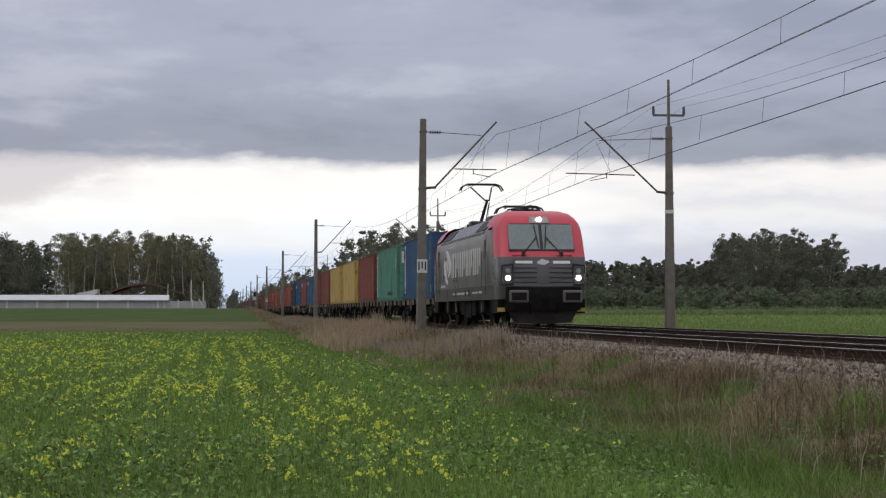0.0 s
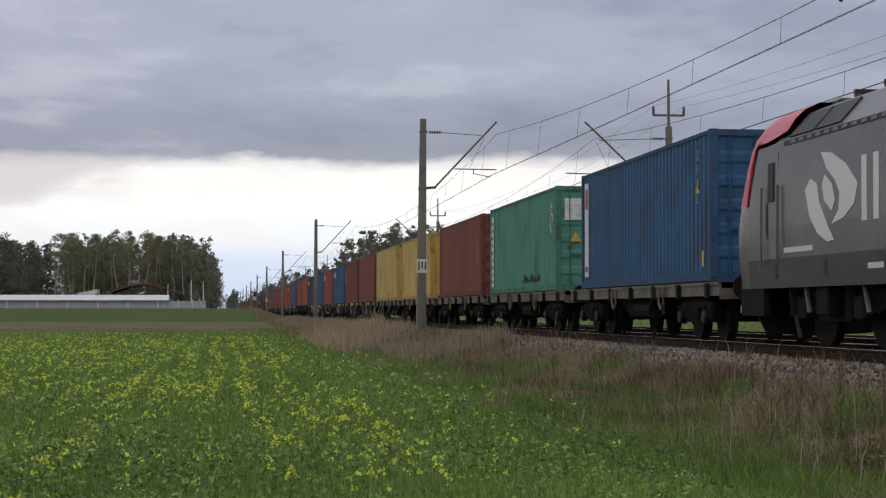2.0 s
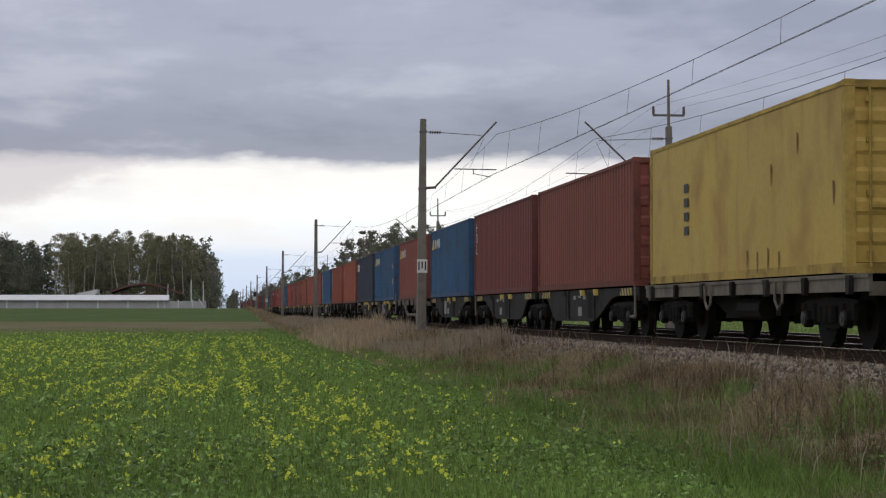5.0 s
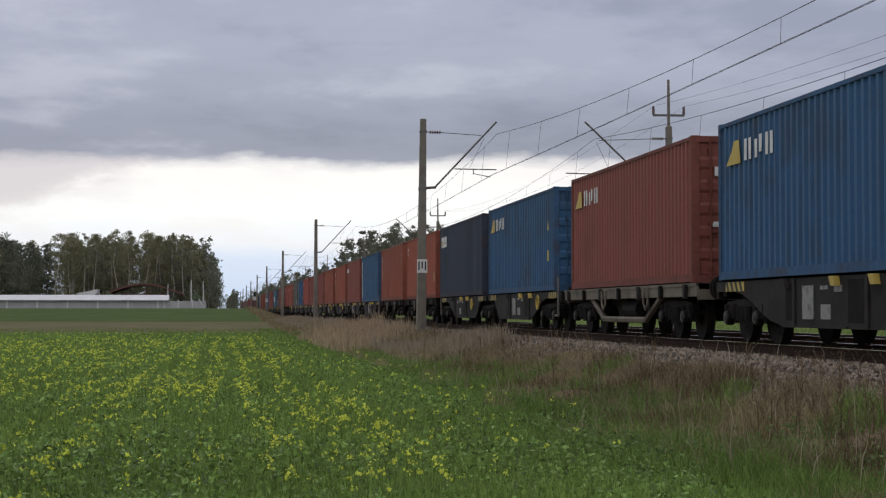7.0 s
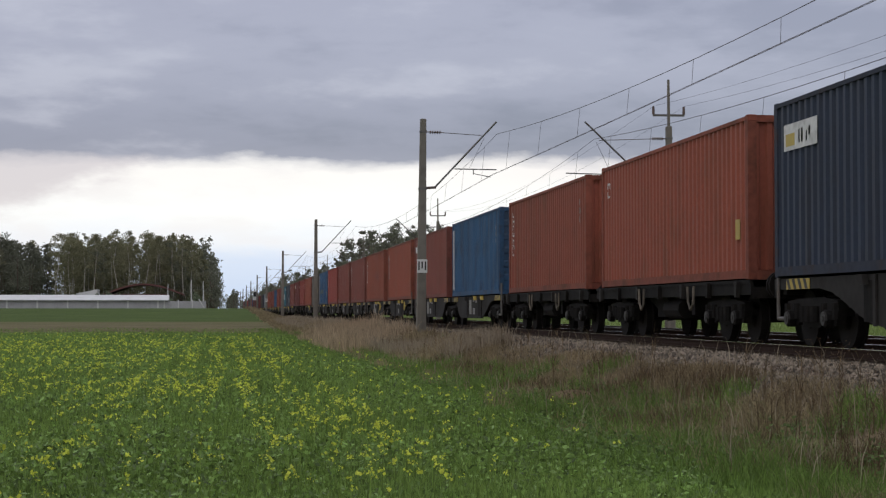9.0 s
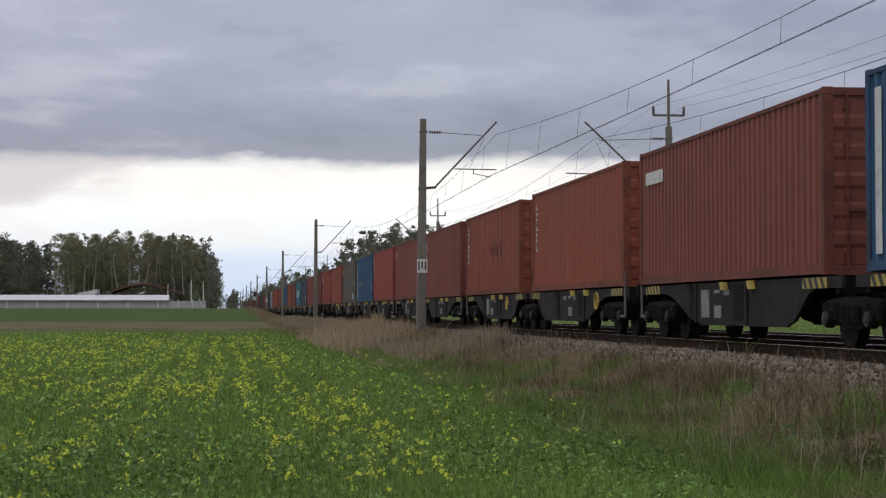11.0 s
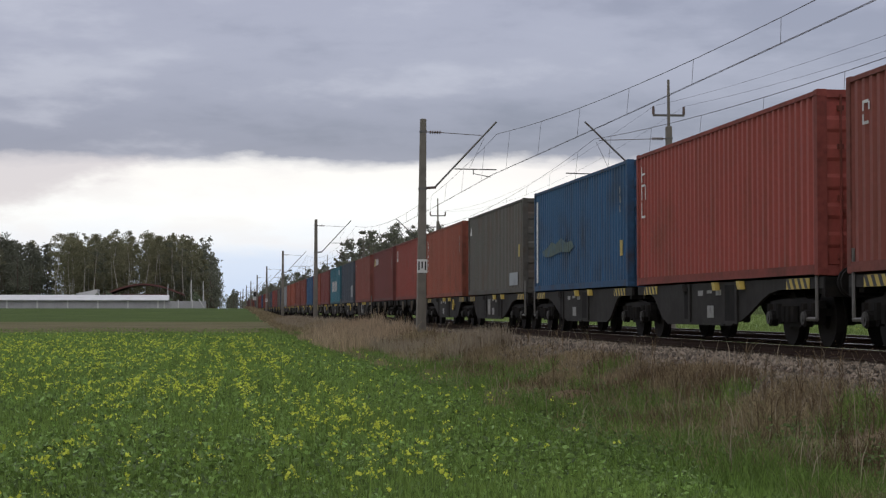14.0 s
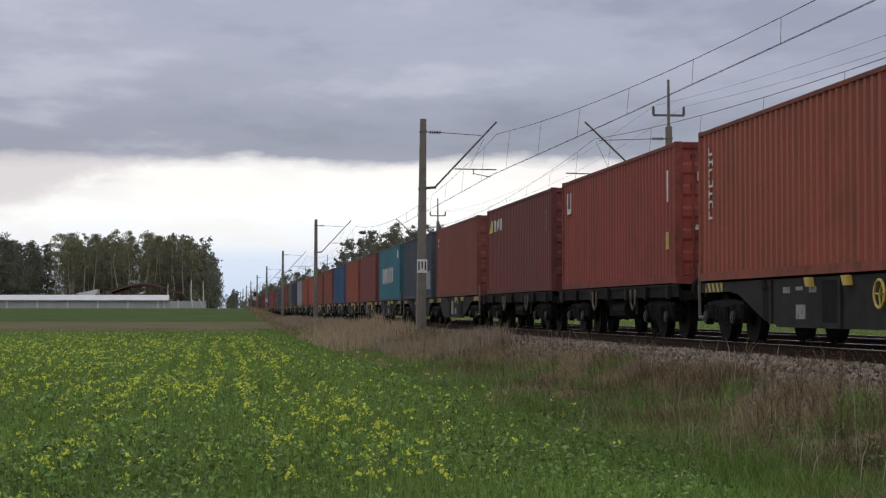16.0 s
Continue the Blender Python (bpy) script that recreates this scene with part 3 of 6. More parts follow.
def markings():
    b = BOXES
    mark(b[0], MARK, 11.3, 11.75, 0.3, 2.65, "white_strip")
    part("letter_bar", box(B(), -1.2265, -1.2235, 11.38, 11.66, 2.0, 2.5), PAINT["red"], b[0], "red bar")
    part("letter_bar", box(B(), -1.2265, -1.2235, 11.36, 11.7, 0.42, 0.55), PAINT["red"], b[0], "red bar")
    upright_letters(b[0], 4, 0.95, 1.5, 2.6, DULL, 0.1)
    mark(b[0], MARK_YEL, 0.45, 0.6, 0.3, 0.6)
    mark(b[1], MARK, 11.35, 11.85, 0.25, 2.6, "white_strip")
    for k in range(9):
        part("letter_bar", box(B(), -1.2265, -1.2235, 11.48, 11.74 - 0.06 * (k % 2), 0.36 + 0.245 * k, 0.47 + 0.245 * k), PAINT["slate"], b[1], "dark bar")
    upright_letters(b[1], 3, 0.8, 1.6, 2.5)
    part("poster", box(B(), -0.98, -0.38, -0.02, -0.005, 1.95, 2.55), MARK, b[1], "white poster")
    part("warning_mark", prism(B(), [(-0.85, 1.35), (-0.5, 1.35), (-0.675, 1.62)], "y", -0.012, -0.006), MARK_YEL, b[1], "yellow triangle")
    mark(b[2], MARK_YEL, 0.95, 1.02, 1.2, 2.1)
    for k in range(4):
        part("letter_bar", box(B(), -1.2235, -1.2195, 9.0, 9.35, 0.95 + 0.28 * k, 1.12 + 0.28 * k), MARK_BLK, b[4], "black bar")
    for j in (7, 8, 9):
        corner_logo(b[j])
    corner_logo(b[24])
    for j in (6, 19):
        upright_letters(b[j], 3, 11.7, 1.45, 2.62, None, 0.34)
    mark(b[10], MARK, 10.0, 11.65, 2.05, 2.48, "white_label")
    part("logo_shape", box(B(), -1.2265, -1.2235, 11.1, 11.55, 2.12, 2.32), MARK_YEL, b[10], "orange logo shape")
    row_letters(b[10], 10.95, 2, 0.36, 2.14, 2.36, PAINT["slate"])
    mark(b[14], MARK, 10.1, 11.6, 2.15, 2.42, "white_label")
    for j in (11, 18, 25):
        upright_letters(b[j], 2, 11.5, 2.1, 2.5)
    for j in (12, 15, 16, 17, 22):
        upright_letters(b[j], 7, 11.45, 1.15, 2.55)
    for j in (13, 20):
        mark(b[j], MARK, 11.55, 11.8, 0.25, 2.6, "white_strip")
    for j in (13, 20, 18, 17, 12, 22, 24):
        upright_letters(b[j], 3, 0.8, 1.7, 2.35, DULL, 0.09)
    for j in (11, 20, 23):
        mark(b[j], MARK_YEL, 0.5, 0.78, 0.72, 1.08, "yellow_label")
    # smeared band, torn strip and stains of the old blue box
    part("smear", prism(B(), [(10.6, 0.98), (9.6, 0.95), (8.1, 1.05), (6.9, 1.0), (6.2, 1.12), (6.6, 1.3), (7.3, 1.26), (8.0, 1.42), (8.8, 1.28), (9.4, 1.36), (10.2, 1.2), (10.9, 1.14)], "x", -1.2222, -1.2195), SMEAR, b[20], "faded olive smear")
    for k in range(6):
        y = 8.3 - 0.33 * k
        part("dark_run", box(B(), -1.2235, -1.2222, y - 0.05, y, 0.95 + 0.07 * (k * 5 % 4), 1.2 + 0.06 * (k * 3 % 5)), STAIN, b[20], "dark vertical run")
    for k in range(11):
        y = 5.6 - 0.29 * k
        part("stain", box(B(), -1.2235, -1.2195, y - 0.13 - 0.03 * (k % 3), y, 0.3, 0.4 + 0.05 * (k * 7 % 4)), STAIN, b[1], "black smudge")
    for k in range(6):
        y = 5.9 - 0.42 * k
        part("stain", box(B(), -1.2225, -1.2195, y - 0.13, y, 1.35 - 0.02 * k, 1.62 + 0.05 * (k % 3)), PAINT["maroon"], b[16], "dark repainted patch")
    for j, y, z in ((4, 2.2, 2.3), (4, 3.6, 1.9), (4, 5.0, 0.5), (4, 4.4, 0.45), (4, 3.8, 0.5), (4, 3.2, 0.42), (3, 7.6, 2.2), (3, 1.2, 0.9), (4, 0.5, 1.4), (3, 0.6, 1.8)):
        part("rust_run", prism(B(), [(y, z), (y + 0.07, z + 0.02), (y + 0.06, z - 0.25), (y + 0.03, z - 0.36), (y + 0.01, z - 0.2)], "x", -1.2225, -1.2195), RUSTY, b[j], "brown rust run")
    for j in (0, 1, 9):
        part("warning_mark", prism(B(), [(0.75, 1.72), (1.05, 1.72), (0.9, 2.0)], "x", -1.2235, -1.2195), MARK_YEL, b[j], "yellow triangle")
    mark(b[9], MARK_YEL, 0.78, 1.02, 0.85, 1.15, "yellow_label")
    mark(b[21], MARK_YEL, 0.6, 0.86, 1.12, 1.5, "yellow_label")
    for j, x in ((16, 0.0), (9, -0.2), (7, -0.2), (18, -0.5)):
        part("door_disc", rod(B(), (x, -0.01, 2.5), (x, 0.012, 2.5), 0.09, n=14), MARK, b[j], "white round plate")
    part("letter_bar", prism(B(), [(11.65, 2.2), (11.35, 2.5), (11.2, 2.2)], "x", -1.2235, -1.2195), MARK, b[21], "white triangular mark")
    mark(b[21], PAINT["pale"], 1.0, 2.6, 0.25, 0.65, "pale_patch")
    mark(b[26], PAINT["pale"], 0.5, 2.4, 0.4, 1.2, "pale_patch")
    part("letter_bar", box(B(), -1.2235, -1.2195, 11.3, 11.45, 2.0, 2.55), MARK, b[23])
    part("letter_bar", box(B(), -1.2235, -1.2195, 10.9, 11.02, 2.0, 2.55), MARK, b[23])
    part("letter_bar", box(B(), -1.2235, -1.2195, 11.02, 11.3, 2.0, 2.14), MARK, b[23])
    mark(b[23], MARK, 0.55, 0.68, 1.7, 2.35)
    row_letters(b[27], 9.6, 6, 1.05, 0.95, 1.8)
    mark(b[27], MARK, 0.7, 1.3, 2.2, 2.6)
    for j in (2, 8, 18, 23, 24):
        part("door_plate", box(B(), -0.75, -0.35, -0.006, 0.012, 2.1, 2.28), MARK, b[j], "white plate")
        part("door_plate", box(B(), -0.8, -0.4, -0.006, 0.012, 1.1, 1.2), MARK, b[j], "white plate")
    part("door_plate", box(B(), -0.7, -0.2, -0.01, 0.012, 1.3, 1.75), MARK_YEL, b[21], "yellow plate")


markings()


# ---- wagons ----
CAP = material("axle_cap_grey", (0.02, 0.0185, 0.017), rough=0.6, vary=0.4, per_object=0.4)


def wheel_mesh():
    bm = rod(B(), (-0.07, 0, 0), (0.065, 0, 0), 0.46, 0.45, n=20)
    rod(bm, (0.065, 0, 0), (0.095, 0, 0), 0.49, 0.485, n=20)
    rod(bm, (-0.1, 0, 0), (-0.06, 0, 0), 0.13, 0.2, n=12)
    return bm


def bogie_frame_mesh():
    """Cast side frame with dipped middle, pedestals and axle boxes."""
    bm = prism(B(), [(-1.25, 0.62), (-1.2, 0.74), (-0.6, 0.78), (0.6, 0.78), (1.2, 0.74), (1.25, 0.62), (1.15, 0.36), (0.65, 0.36), (0.5, 0.6), (0.42, 0.32),
                     (-0.42, 0.32), (-0.5, 0.6), (-0.65, 0.36), (-1.15, 0.36)], "x", -1.1, -0.95)
    for y in (-0.9, 0.9):
        rod(bm, (-1.2, y, 0.46), (-1.08, y, 0.46), 0.14, n=10)
        for dy in (-0.25, 0.25):
            rod(bm, (-1.1, y + dy, 0.45), (-1.1, y + dy, 0.7), 0.075, n=8)
    for y in (-0.25, 0, 0.25):
        rod(bm, (-1.13, y, 0.4), (-1.13, y, 0.66), 0.09, n=8)
    return bm


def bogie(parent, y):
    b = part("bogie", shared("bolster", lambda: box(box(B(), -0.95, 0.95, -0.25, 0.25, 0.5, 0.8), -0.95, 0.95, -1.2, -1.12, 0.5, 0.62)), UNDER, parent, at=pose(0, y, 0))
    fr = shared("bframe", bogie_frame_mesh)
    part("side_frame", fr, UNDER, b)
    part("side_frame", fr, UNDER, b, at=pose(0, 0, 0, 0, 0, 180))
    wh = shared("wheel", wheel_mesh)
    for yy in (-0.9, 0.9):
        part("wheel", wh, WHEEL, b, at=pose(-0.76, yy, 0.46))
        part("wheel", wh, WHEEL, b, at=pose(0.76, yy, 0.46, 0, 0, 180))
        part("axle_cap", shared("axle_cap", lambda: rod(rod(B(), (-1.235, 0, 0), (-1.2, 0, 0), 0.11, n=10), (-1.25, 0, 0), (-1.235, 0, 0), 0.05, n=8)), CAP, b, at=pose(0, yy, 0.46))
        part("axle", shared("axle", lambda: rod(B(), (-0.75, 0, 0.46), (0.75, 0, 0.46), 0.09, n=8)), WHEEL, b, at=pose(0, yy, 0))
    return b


def buffers(w, y, way):
    """Two buffers and a coupling hook at the end y of a wagon; way is the direction outward."""
    for x in (-0.875, 0.875):
        bm = rod(B(), (0, 0, 0), (0, way * 0.42, 0), 0.1, n=10)
        part("buffer", bm, UNDER, w, at=pose(x, y, 1.02))
        part("buffer_head", rod(B(), (0, way * 0.42, 0), (0, way * 0.47, 0), 0.24, n=14), WHEEL, w, at=pose(x, y, 1.02))
    hook = rod(B(), (0, 0, 0), (0, way * 0.5, -0.05), 0.05, n=6)
    rod(hook, (0, way * 0.45, -0.02), (0, way * 0.4, -0.4), 0.03, n=6)
    part("coupling", hook, UNDER, w, at=pose(0, y, 1.0))
    part("brake_hose", rod(B(), (-0.3, 0, -0.05), (-0.3, way * 0.35, -0.5), 0.03, n=6), UNDER, w, at=pose(0, y, 1.0))


def belly(length, a, b):
    """Fish-bellied side sill with arches a and b metres long over the bogies at its two ends."""
    def half(a):
        run = 1.35 if a < 3 else 2.7
        return [(0.05, 1.11), (0.05, 0.93), (a - run, 0.93)] + [(a - run + run * t, 0.93 - 0.58 * t * t * (3 - 2 * t)) for t in (0.2, 0.35, 0.5, 0.65, 0.8)] + [(a, 0.35), (a + 0.12, 0.31)]
    return prism(B(), half(a) + [(length - y, z) for y, z in half(b)][::-1], "x", -1.16, -1.1)


def stripes(w, y0):
    p = part("striped_plate", box(B(), -1.175, -1.162, y0, y0 + 1.15, 0.93, 1.1), MARK_YEL, w, "yellow plate with black stripes")
    for k in range(4):
        o = y0 + 0.06 + 0.28 * k
        part("stripe", prism(B(), [(o, 0.932), (o + 0.13, 0.932), (o + 0.25, 1.098), (o + 0.12, 1.098)], "x", -1.178, -1.1755), MARK_BLK, p)


def sill_unit(w, y0, length, seed, a=3.9, b=3.9):
    """One box-carrying unit of a wagon from y0 onward, with its marks."""
    rnd = random.Random(seed)
    part("side_sill", belly(length, a, b), SILL_GREY, w, at=pose(0, y0, 0))
    part("side_sill", belly(length, b, a), SILL_GREY, w, at=pose(0, y0 + length, 0, 0, 0, 180))
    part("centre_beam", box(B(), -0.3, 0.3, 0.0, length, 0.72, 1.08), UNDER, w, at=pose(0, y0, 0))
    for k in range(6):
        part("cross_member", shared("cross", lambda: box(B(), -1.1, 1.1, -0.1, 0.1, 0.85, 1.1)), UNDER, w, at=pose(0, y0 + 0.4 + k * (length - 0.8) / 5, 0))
    stripes(w, y0 + 0.7)
    stripes(w, y0 + length - 1.85)
    for k in (0.34, 0.47, 0.66):
        y = y0 + k * length
        part("lug", prism(B(), [(y, 1.11), (y + 0.22, 1.11), (y + 0.12, 0.96), (y - 0.06, 0.96)], "x", -1.26, -1.165), MARK_YEL if k != 0.66 else SILL_GREY, w)
    part("rib", box(B(), -1.2, -1.165, y0 + 0.37 * length, y0 + 0.38 * length, 0.34, 1.1), SILL_GREY, w)
    # no hole in the sill: near-black sheets on its face paint an opening's shade
    part("recess", box(B(), -1.168, -1.16, y0 + 0.385 * length, y0 + 0.44 * length, 0.4, 1.05), UNDER, w, "near-black sheet painted as the shade of an opening")
    part("rib", box(B(), -1.2, -1.165, y0 + 0.63 * length, y0 + 0.638 * length, 0.36, 1.1), SILL_GREY, w)
    part("recess", box(B(), -1.168, -1.16, y0 + 0.64 * length, y0 + 0.672 * length, 0.42, 1.02), UNDER, w, "near-black sheet painted as the shade of an opening")
    part("sill_flange", box(B(), -1.2, -1.162, y0 + 0.44 * length, y0 + 0.56 * length, 0.31, 0.345), SILL_GREY, w)
    part("data_panel", box(B(), -1.172, -1.163, y0 + 0.5 * length, y0 + 0.535 * length, 0.45, 0.68), DULL, w, "white data panel")
    for k in range(3):
        part("data_bar", box(B(), -1.17, -1.163, y0 + length * (0.46 + 0.05 * k), y0 + length * (0.46 + 0.05 * k) + 0.35, 0.87 + 0.04 * (k % 2), 0.97), DULL, w)
    if rnd.random() < 0.5:
        part("notice_board", box(B(), -1.19, -1.165, y0 + 0.56 * length, y0 + 0.6 * length, 0.45, 0.98), DULL, w, "white board")
    if rnd.random() < 0.6:
        hw = B()
        yc, zc = y0 + 0.24 * length, 0.82
        ring = [(yc + 0.2 * math.cos(a), zc + 0.2 * math.sin(a)) for a in [2 * math.pi * k / 14 for k in range(14)]]
        for a, b in zip(ring, ring[1:] + ring[:1]):
            rod(hw, (-1.24, *a), (-1.24, *b), 0.022, n=6)
        for k in range(3):
            rod(hw, (-1.24, yc, zc), (-1.24, *ring[k * 5 % 14]), 0.015, n=5)
        rod(hw, (-1.15, yc, zc), (-1.25, yc, zc), 0.03, n=6)
        part("handbrake_wheel", hw, MARK_YEL, w, "yellow spoked handwheel")


def twin_wagon(y_near, y_joint, y_far, seed):
    """An articulated wagon on three bogies; local y runs from its near end."""
    w = empty("container_wagon", "grey articulated container wagon with deep side sills", "railway wagon", "wagons of the train")
    joint, end = y_joint - y_near, y_far - y_near
    sill_unit(w, 0.0, joint - 0.25, seed, 5.0, 2.6)
    sill_unit(w, joint + 0.25, end - joint - 0.25, seed + 1, 2.6, 5.0)
    for y in (1.75, joint, end - 1.75):
        bogie(w, y)
    part("joint_block", box(B(), -0.5, 0.5, joint - 0.5, joint + 0.5, 0.8, 1.05), UNDER, w)
    for y, way in ((0, -1), (end, 1)):
        part("end_beam", box(B(), -1.15, 1.15, min(y, y - way * 0.15), max(y, y - way * 0.15), 0.8, 1.1), UNDER, w)
        buffers(w, y, way)
        lad = rod(B(), (-1.18, y - way * 0.3, 0.45), (-1.18, y - way * 0.3, 1.5), 0.03, n=6)
        rod(lad, (-1.18, y - way * 0.75, 0.45), (-1.18, y - way * 0.3, 0.45), 0.035, n=6)
        part("step_post", lad, STEEL, w)
    MOVERS.append((w, y_near, 0))


def flat_wagon(y_near, y_far, brown, truss=False):
    w = empty("flat_wagon", ("rusty brown" if brown else "dark grimy") + " flat container wagon with straight side sill", "railway wagon", "wagons of the train")
    n = y_far - y_near
    mat = SILL_BROWN if brown else UNDER
    for m in (pose(0, 0, 0), pose(0, n, 0, 0, 0, 180)):
        part("side_sill", shared(("flat", round(n, 2)), lambda: box(box(B(), -1.25, -1.2, 0.0, n, 0.86, 1.11), -1.27, -1.2, 0, n, 1.06, 1.12)), mat, w, at=m)
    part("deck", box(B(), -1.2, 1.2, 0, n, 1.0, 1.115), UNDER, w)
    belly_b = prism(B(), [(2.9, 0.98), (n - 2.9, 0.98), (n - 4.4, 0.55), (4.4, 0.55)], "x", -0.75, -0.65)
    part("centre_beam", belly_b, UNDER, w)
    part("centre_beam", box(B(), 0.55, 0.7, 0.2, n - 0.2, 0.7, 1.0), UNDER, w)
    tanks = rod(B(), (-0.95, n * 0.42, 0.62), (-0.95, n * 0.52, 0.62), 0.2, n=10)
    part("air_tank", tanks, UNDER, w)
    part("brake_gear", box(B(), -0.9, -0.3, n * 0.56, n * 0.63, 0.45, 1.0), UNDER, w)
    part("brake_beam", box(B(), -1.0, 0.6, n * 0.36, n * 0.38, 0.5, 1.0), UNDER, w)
    for k in range(7):
        y = 0.7 + k * (n - 1.4) / 6
        part("stake_pocket", prism(B(), [(y - 0.09, 1.1), (y + 0.09, 1.1), (y + 0.06, 0.82), (y - 0.06, 0.82)], "x", -1.33, -1.252), UNDER if k % 2 else SILL_GREY, w)
    for k, y in enumerate((n * 0.3, n * 0.62)):
        loop = B()
        pts = [(-1.3, y - 0.25, 1.05), (-1.3, y - 0.2, 0.72), (-1.3, y, 0.6), (-1.3, y + 0.18, 0.74), (-1.3, y + 0.22, 1.05)]
        for a, b in zip(pts, pts[1:]):
            rod(loop, a, b, 0.025, n=6)
        part("hanging_strap", loop, SILL_BROWN, w)
    for k in range(4):
        y = n * 0.34 + k * 0.9
        hook = B()
        for a, b in (((0.9, y, 0.7), (0.9, y, 0.42)), ((0.9, y, 0.42), (0.9, y + 0.3, 0.42)), ((0.9, y + 0.3, 0.42), (0.9, y + 0.3, 0.7))):
            rod(hook, a, b, 0.03, n=6)
        part("step_bracket", hook, UNDER, w)
    if truss:
        tr = B()
        for a, b in (((n * 0.22, 0.95), (n * 0.34, 0.38)), ((n * 0.34, 0.38), (n * 0.66, 0.38)), ((n * 0.66, 0.38), (n * 0.78, 0.95))):
            rod(tr, (-1.15, *a), (-1.15, *b), 0.07, n=6)
        part("truss_rod", tr, SILL_BROWN, w, "pale rusty truss bar")
    for y in (2.1, n - 2.1):
        bogie(w, y)
    for y, way in ((0, -1), (n, 1)):
        part("end_beam", box(B(), -1.2, 1.2, min(y, y - way * 0.14), max(y, y - way * 0.14), 0.8, 1.12), mat, w)
        buffers(w, y, way)
    MOVERS.append((w, y_near, 0))


def wagons():
    """One wagon under each box, or one articulated wagon under two."""
    gap_at = [(FAR_END[j] + FAR_END[j + 1] - BOX_L) / 2 for j in range(len(FAR_END) - 1)] + [FAR_END[-1] + 0.8]
    starts = [FAR_END[0] - BOX_L - 1.2] + gap_at[:-1]
    single = {0: 1, 1: 1, 2: 1, 3: 1, 4: 1, 7: 0, 8: 1, 11: 0, 12: 0, 23: 0, 24: 0}
    j = 0
    while j < len(FAR_END):
        if j in single:
            if j == 7:
                n = gap_at[j] - starts[j] - 1.1
                w = empty("container_wagon", "grey container wagon with deep side sills", "railway wagon", "wagons of the train")
                sill_unit(w, 0.0, n, 40)
                for y in (1.75, n - 1.75):
                    bogie(w, y)
                for y, way in ((0, -1), (n, 1)):
                    part("end_beam", box(B(), -1.15, 1.15, min(y, y - way * 0.15), max(y, y - way * 0.15), 0.8, 1.1), UNDER, w)
                    buffers(w, y, way)
                MOVERS.append((w, starts[j] + 0.55, 0))
            else:
                flat_wagon(starts[j] + 0.52, gap_at[j] - 0.52, single[j], j == 8)
            j += 1
        elif j + 1 < len(FAR_END) and j + 1 not in single:
            twin_wagon(starts[j] + 0.52, gap_at[j], gap_at[j + 1] - 0.52, j)
            j += 2
        else:
            flat_wagon(starts[j] + 0.52, gap_at[j] - 0.52, 0)
            j += 1


wagons()


# ---- locomotive ----
LOCO_L = 18.98
BODY_GREY = material("loco_grey", (0.078, 0.0755, 0.0765), rough=0.3, vary=0.08, grain=6, coarse=0.5, dirt=(0.09, 0.085, 0.08), dirt_amount=0.35, streaks=0.25)
BODY_DARK = material("loco_dark_grey", (0.036, 0.035, 0.034), rough=0.5, vary=0.12, dirt=(0.1, 0.085, 0.07), dirt_amount=0.4)
BODY_RED = material("loco_red", (0.50, 0.04, 0.065), rough=0.33, vary=0.06, dirt=(0.25, 0.05, 0.06), dirt_amount=0.3)
LETTER = material("loco_lettering", (0.6, 0.59, 0.58), rough=0.45, vary=0.06)
# grey-green base colour paints in the sky mirrored by the windscreen
GLASS = material("windscreen_glass", (0.17, 0.20, 0.20), rough=0.1, vary=0.15)
LAMP = material("lit_lamp", (1, 0.95, 0.85), glow=14.0)
PLATE = material("lamp_plate", (0.22, 0.22, 0.21), rough=0.4, vary=0.15)
LAMP_RIM = material("lamp_housing", (0.045, 0.044, 0.04), rough=0.25, vary=0.2)
BLACK = material("black_rubber", (0.015, 0.015, 0.016), rough=0.6, vary=0.2)
# height, front of nose, half width of the flat front, half width of the side
LEVELS = [(0.95, 0.66, 1.30, 1.45), (1.36, 0.56, 1.36, 1.48), (1.9, 0.58, 1.37, 1.5), (2.33, 0.72, 1.37, 1.5), (2.56, 0.84, 1.35, 1.5), (3.0, 1.06, 1.31, 1.49),
          (3.27, 1.21, 1.27, 1.475), (3.45, 1.32, 1.23, 1.42), (3.64, 1.48, 1.12, 1.31), (3.79, 1.72, 0.98, 1.16), (3.9, 2.2, 0.72, 0.92)]


def ring_at(level, back):
    """Half outline of the nose at one height, from the middle round the corner to the side."""
    z, yf, wf, ws = level
    pts = [(0.0, yf - 0.06, z), (wf * 0.5, yf - 0.045, z), (wf * 0.85, yf - 0.01, z)]
    for k in range(6):
        a = k / 5 * math.pi / 2
        pts.append((wf + (ws - wf) * math.sin(a), yf + 0.75 * (1 - math.cos(a)), z))
    pts.append((ws, back, z))
    return pts


def skin(bm, rings):
    vs = [[bm.verts.new(p) for p in r] for r in rings]
    for a, b in zip(vs, vs[1:]):
        for i in range(len(a) - 1):
            bm.faces.new((a[i], a[i + 1], b[i + 1], b[i]))
    return vs


def nose(levels, backs, cap=False):
    bm = B()
    for sx in (1, -1):
        vs = skin(bm, [[(sx * x, y, z) for x, y, z in ring_at(lv, bk)] for lv, bk in zip(levels, backs)])
        if cap:
            top = vs[-1]
            bm.faces.new([*top, bm.verts.new((0, top[-1].co.y, top[-1].co.z))])
    bmesh.ops.remove_doubles(bm, verts=bm.verts, dist=0.001)
    bmesh.ops.recalc_face_normals(bm, faces=bm.faces)
    return mesh_of(bm, True)


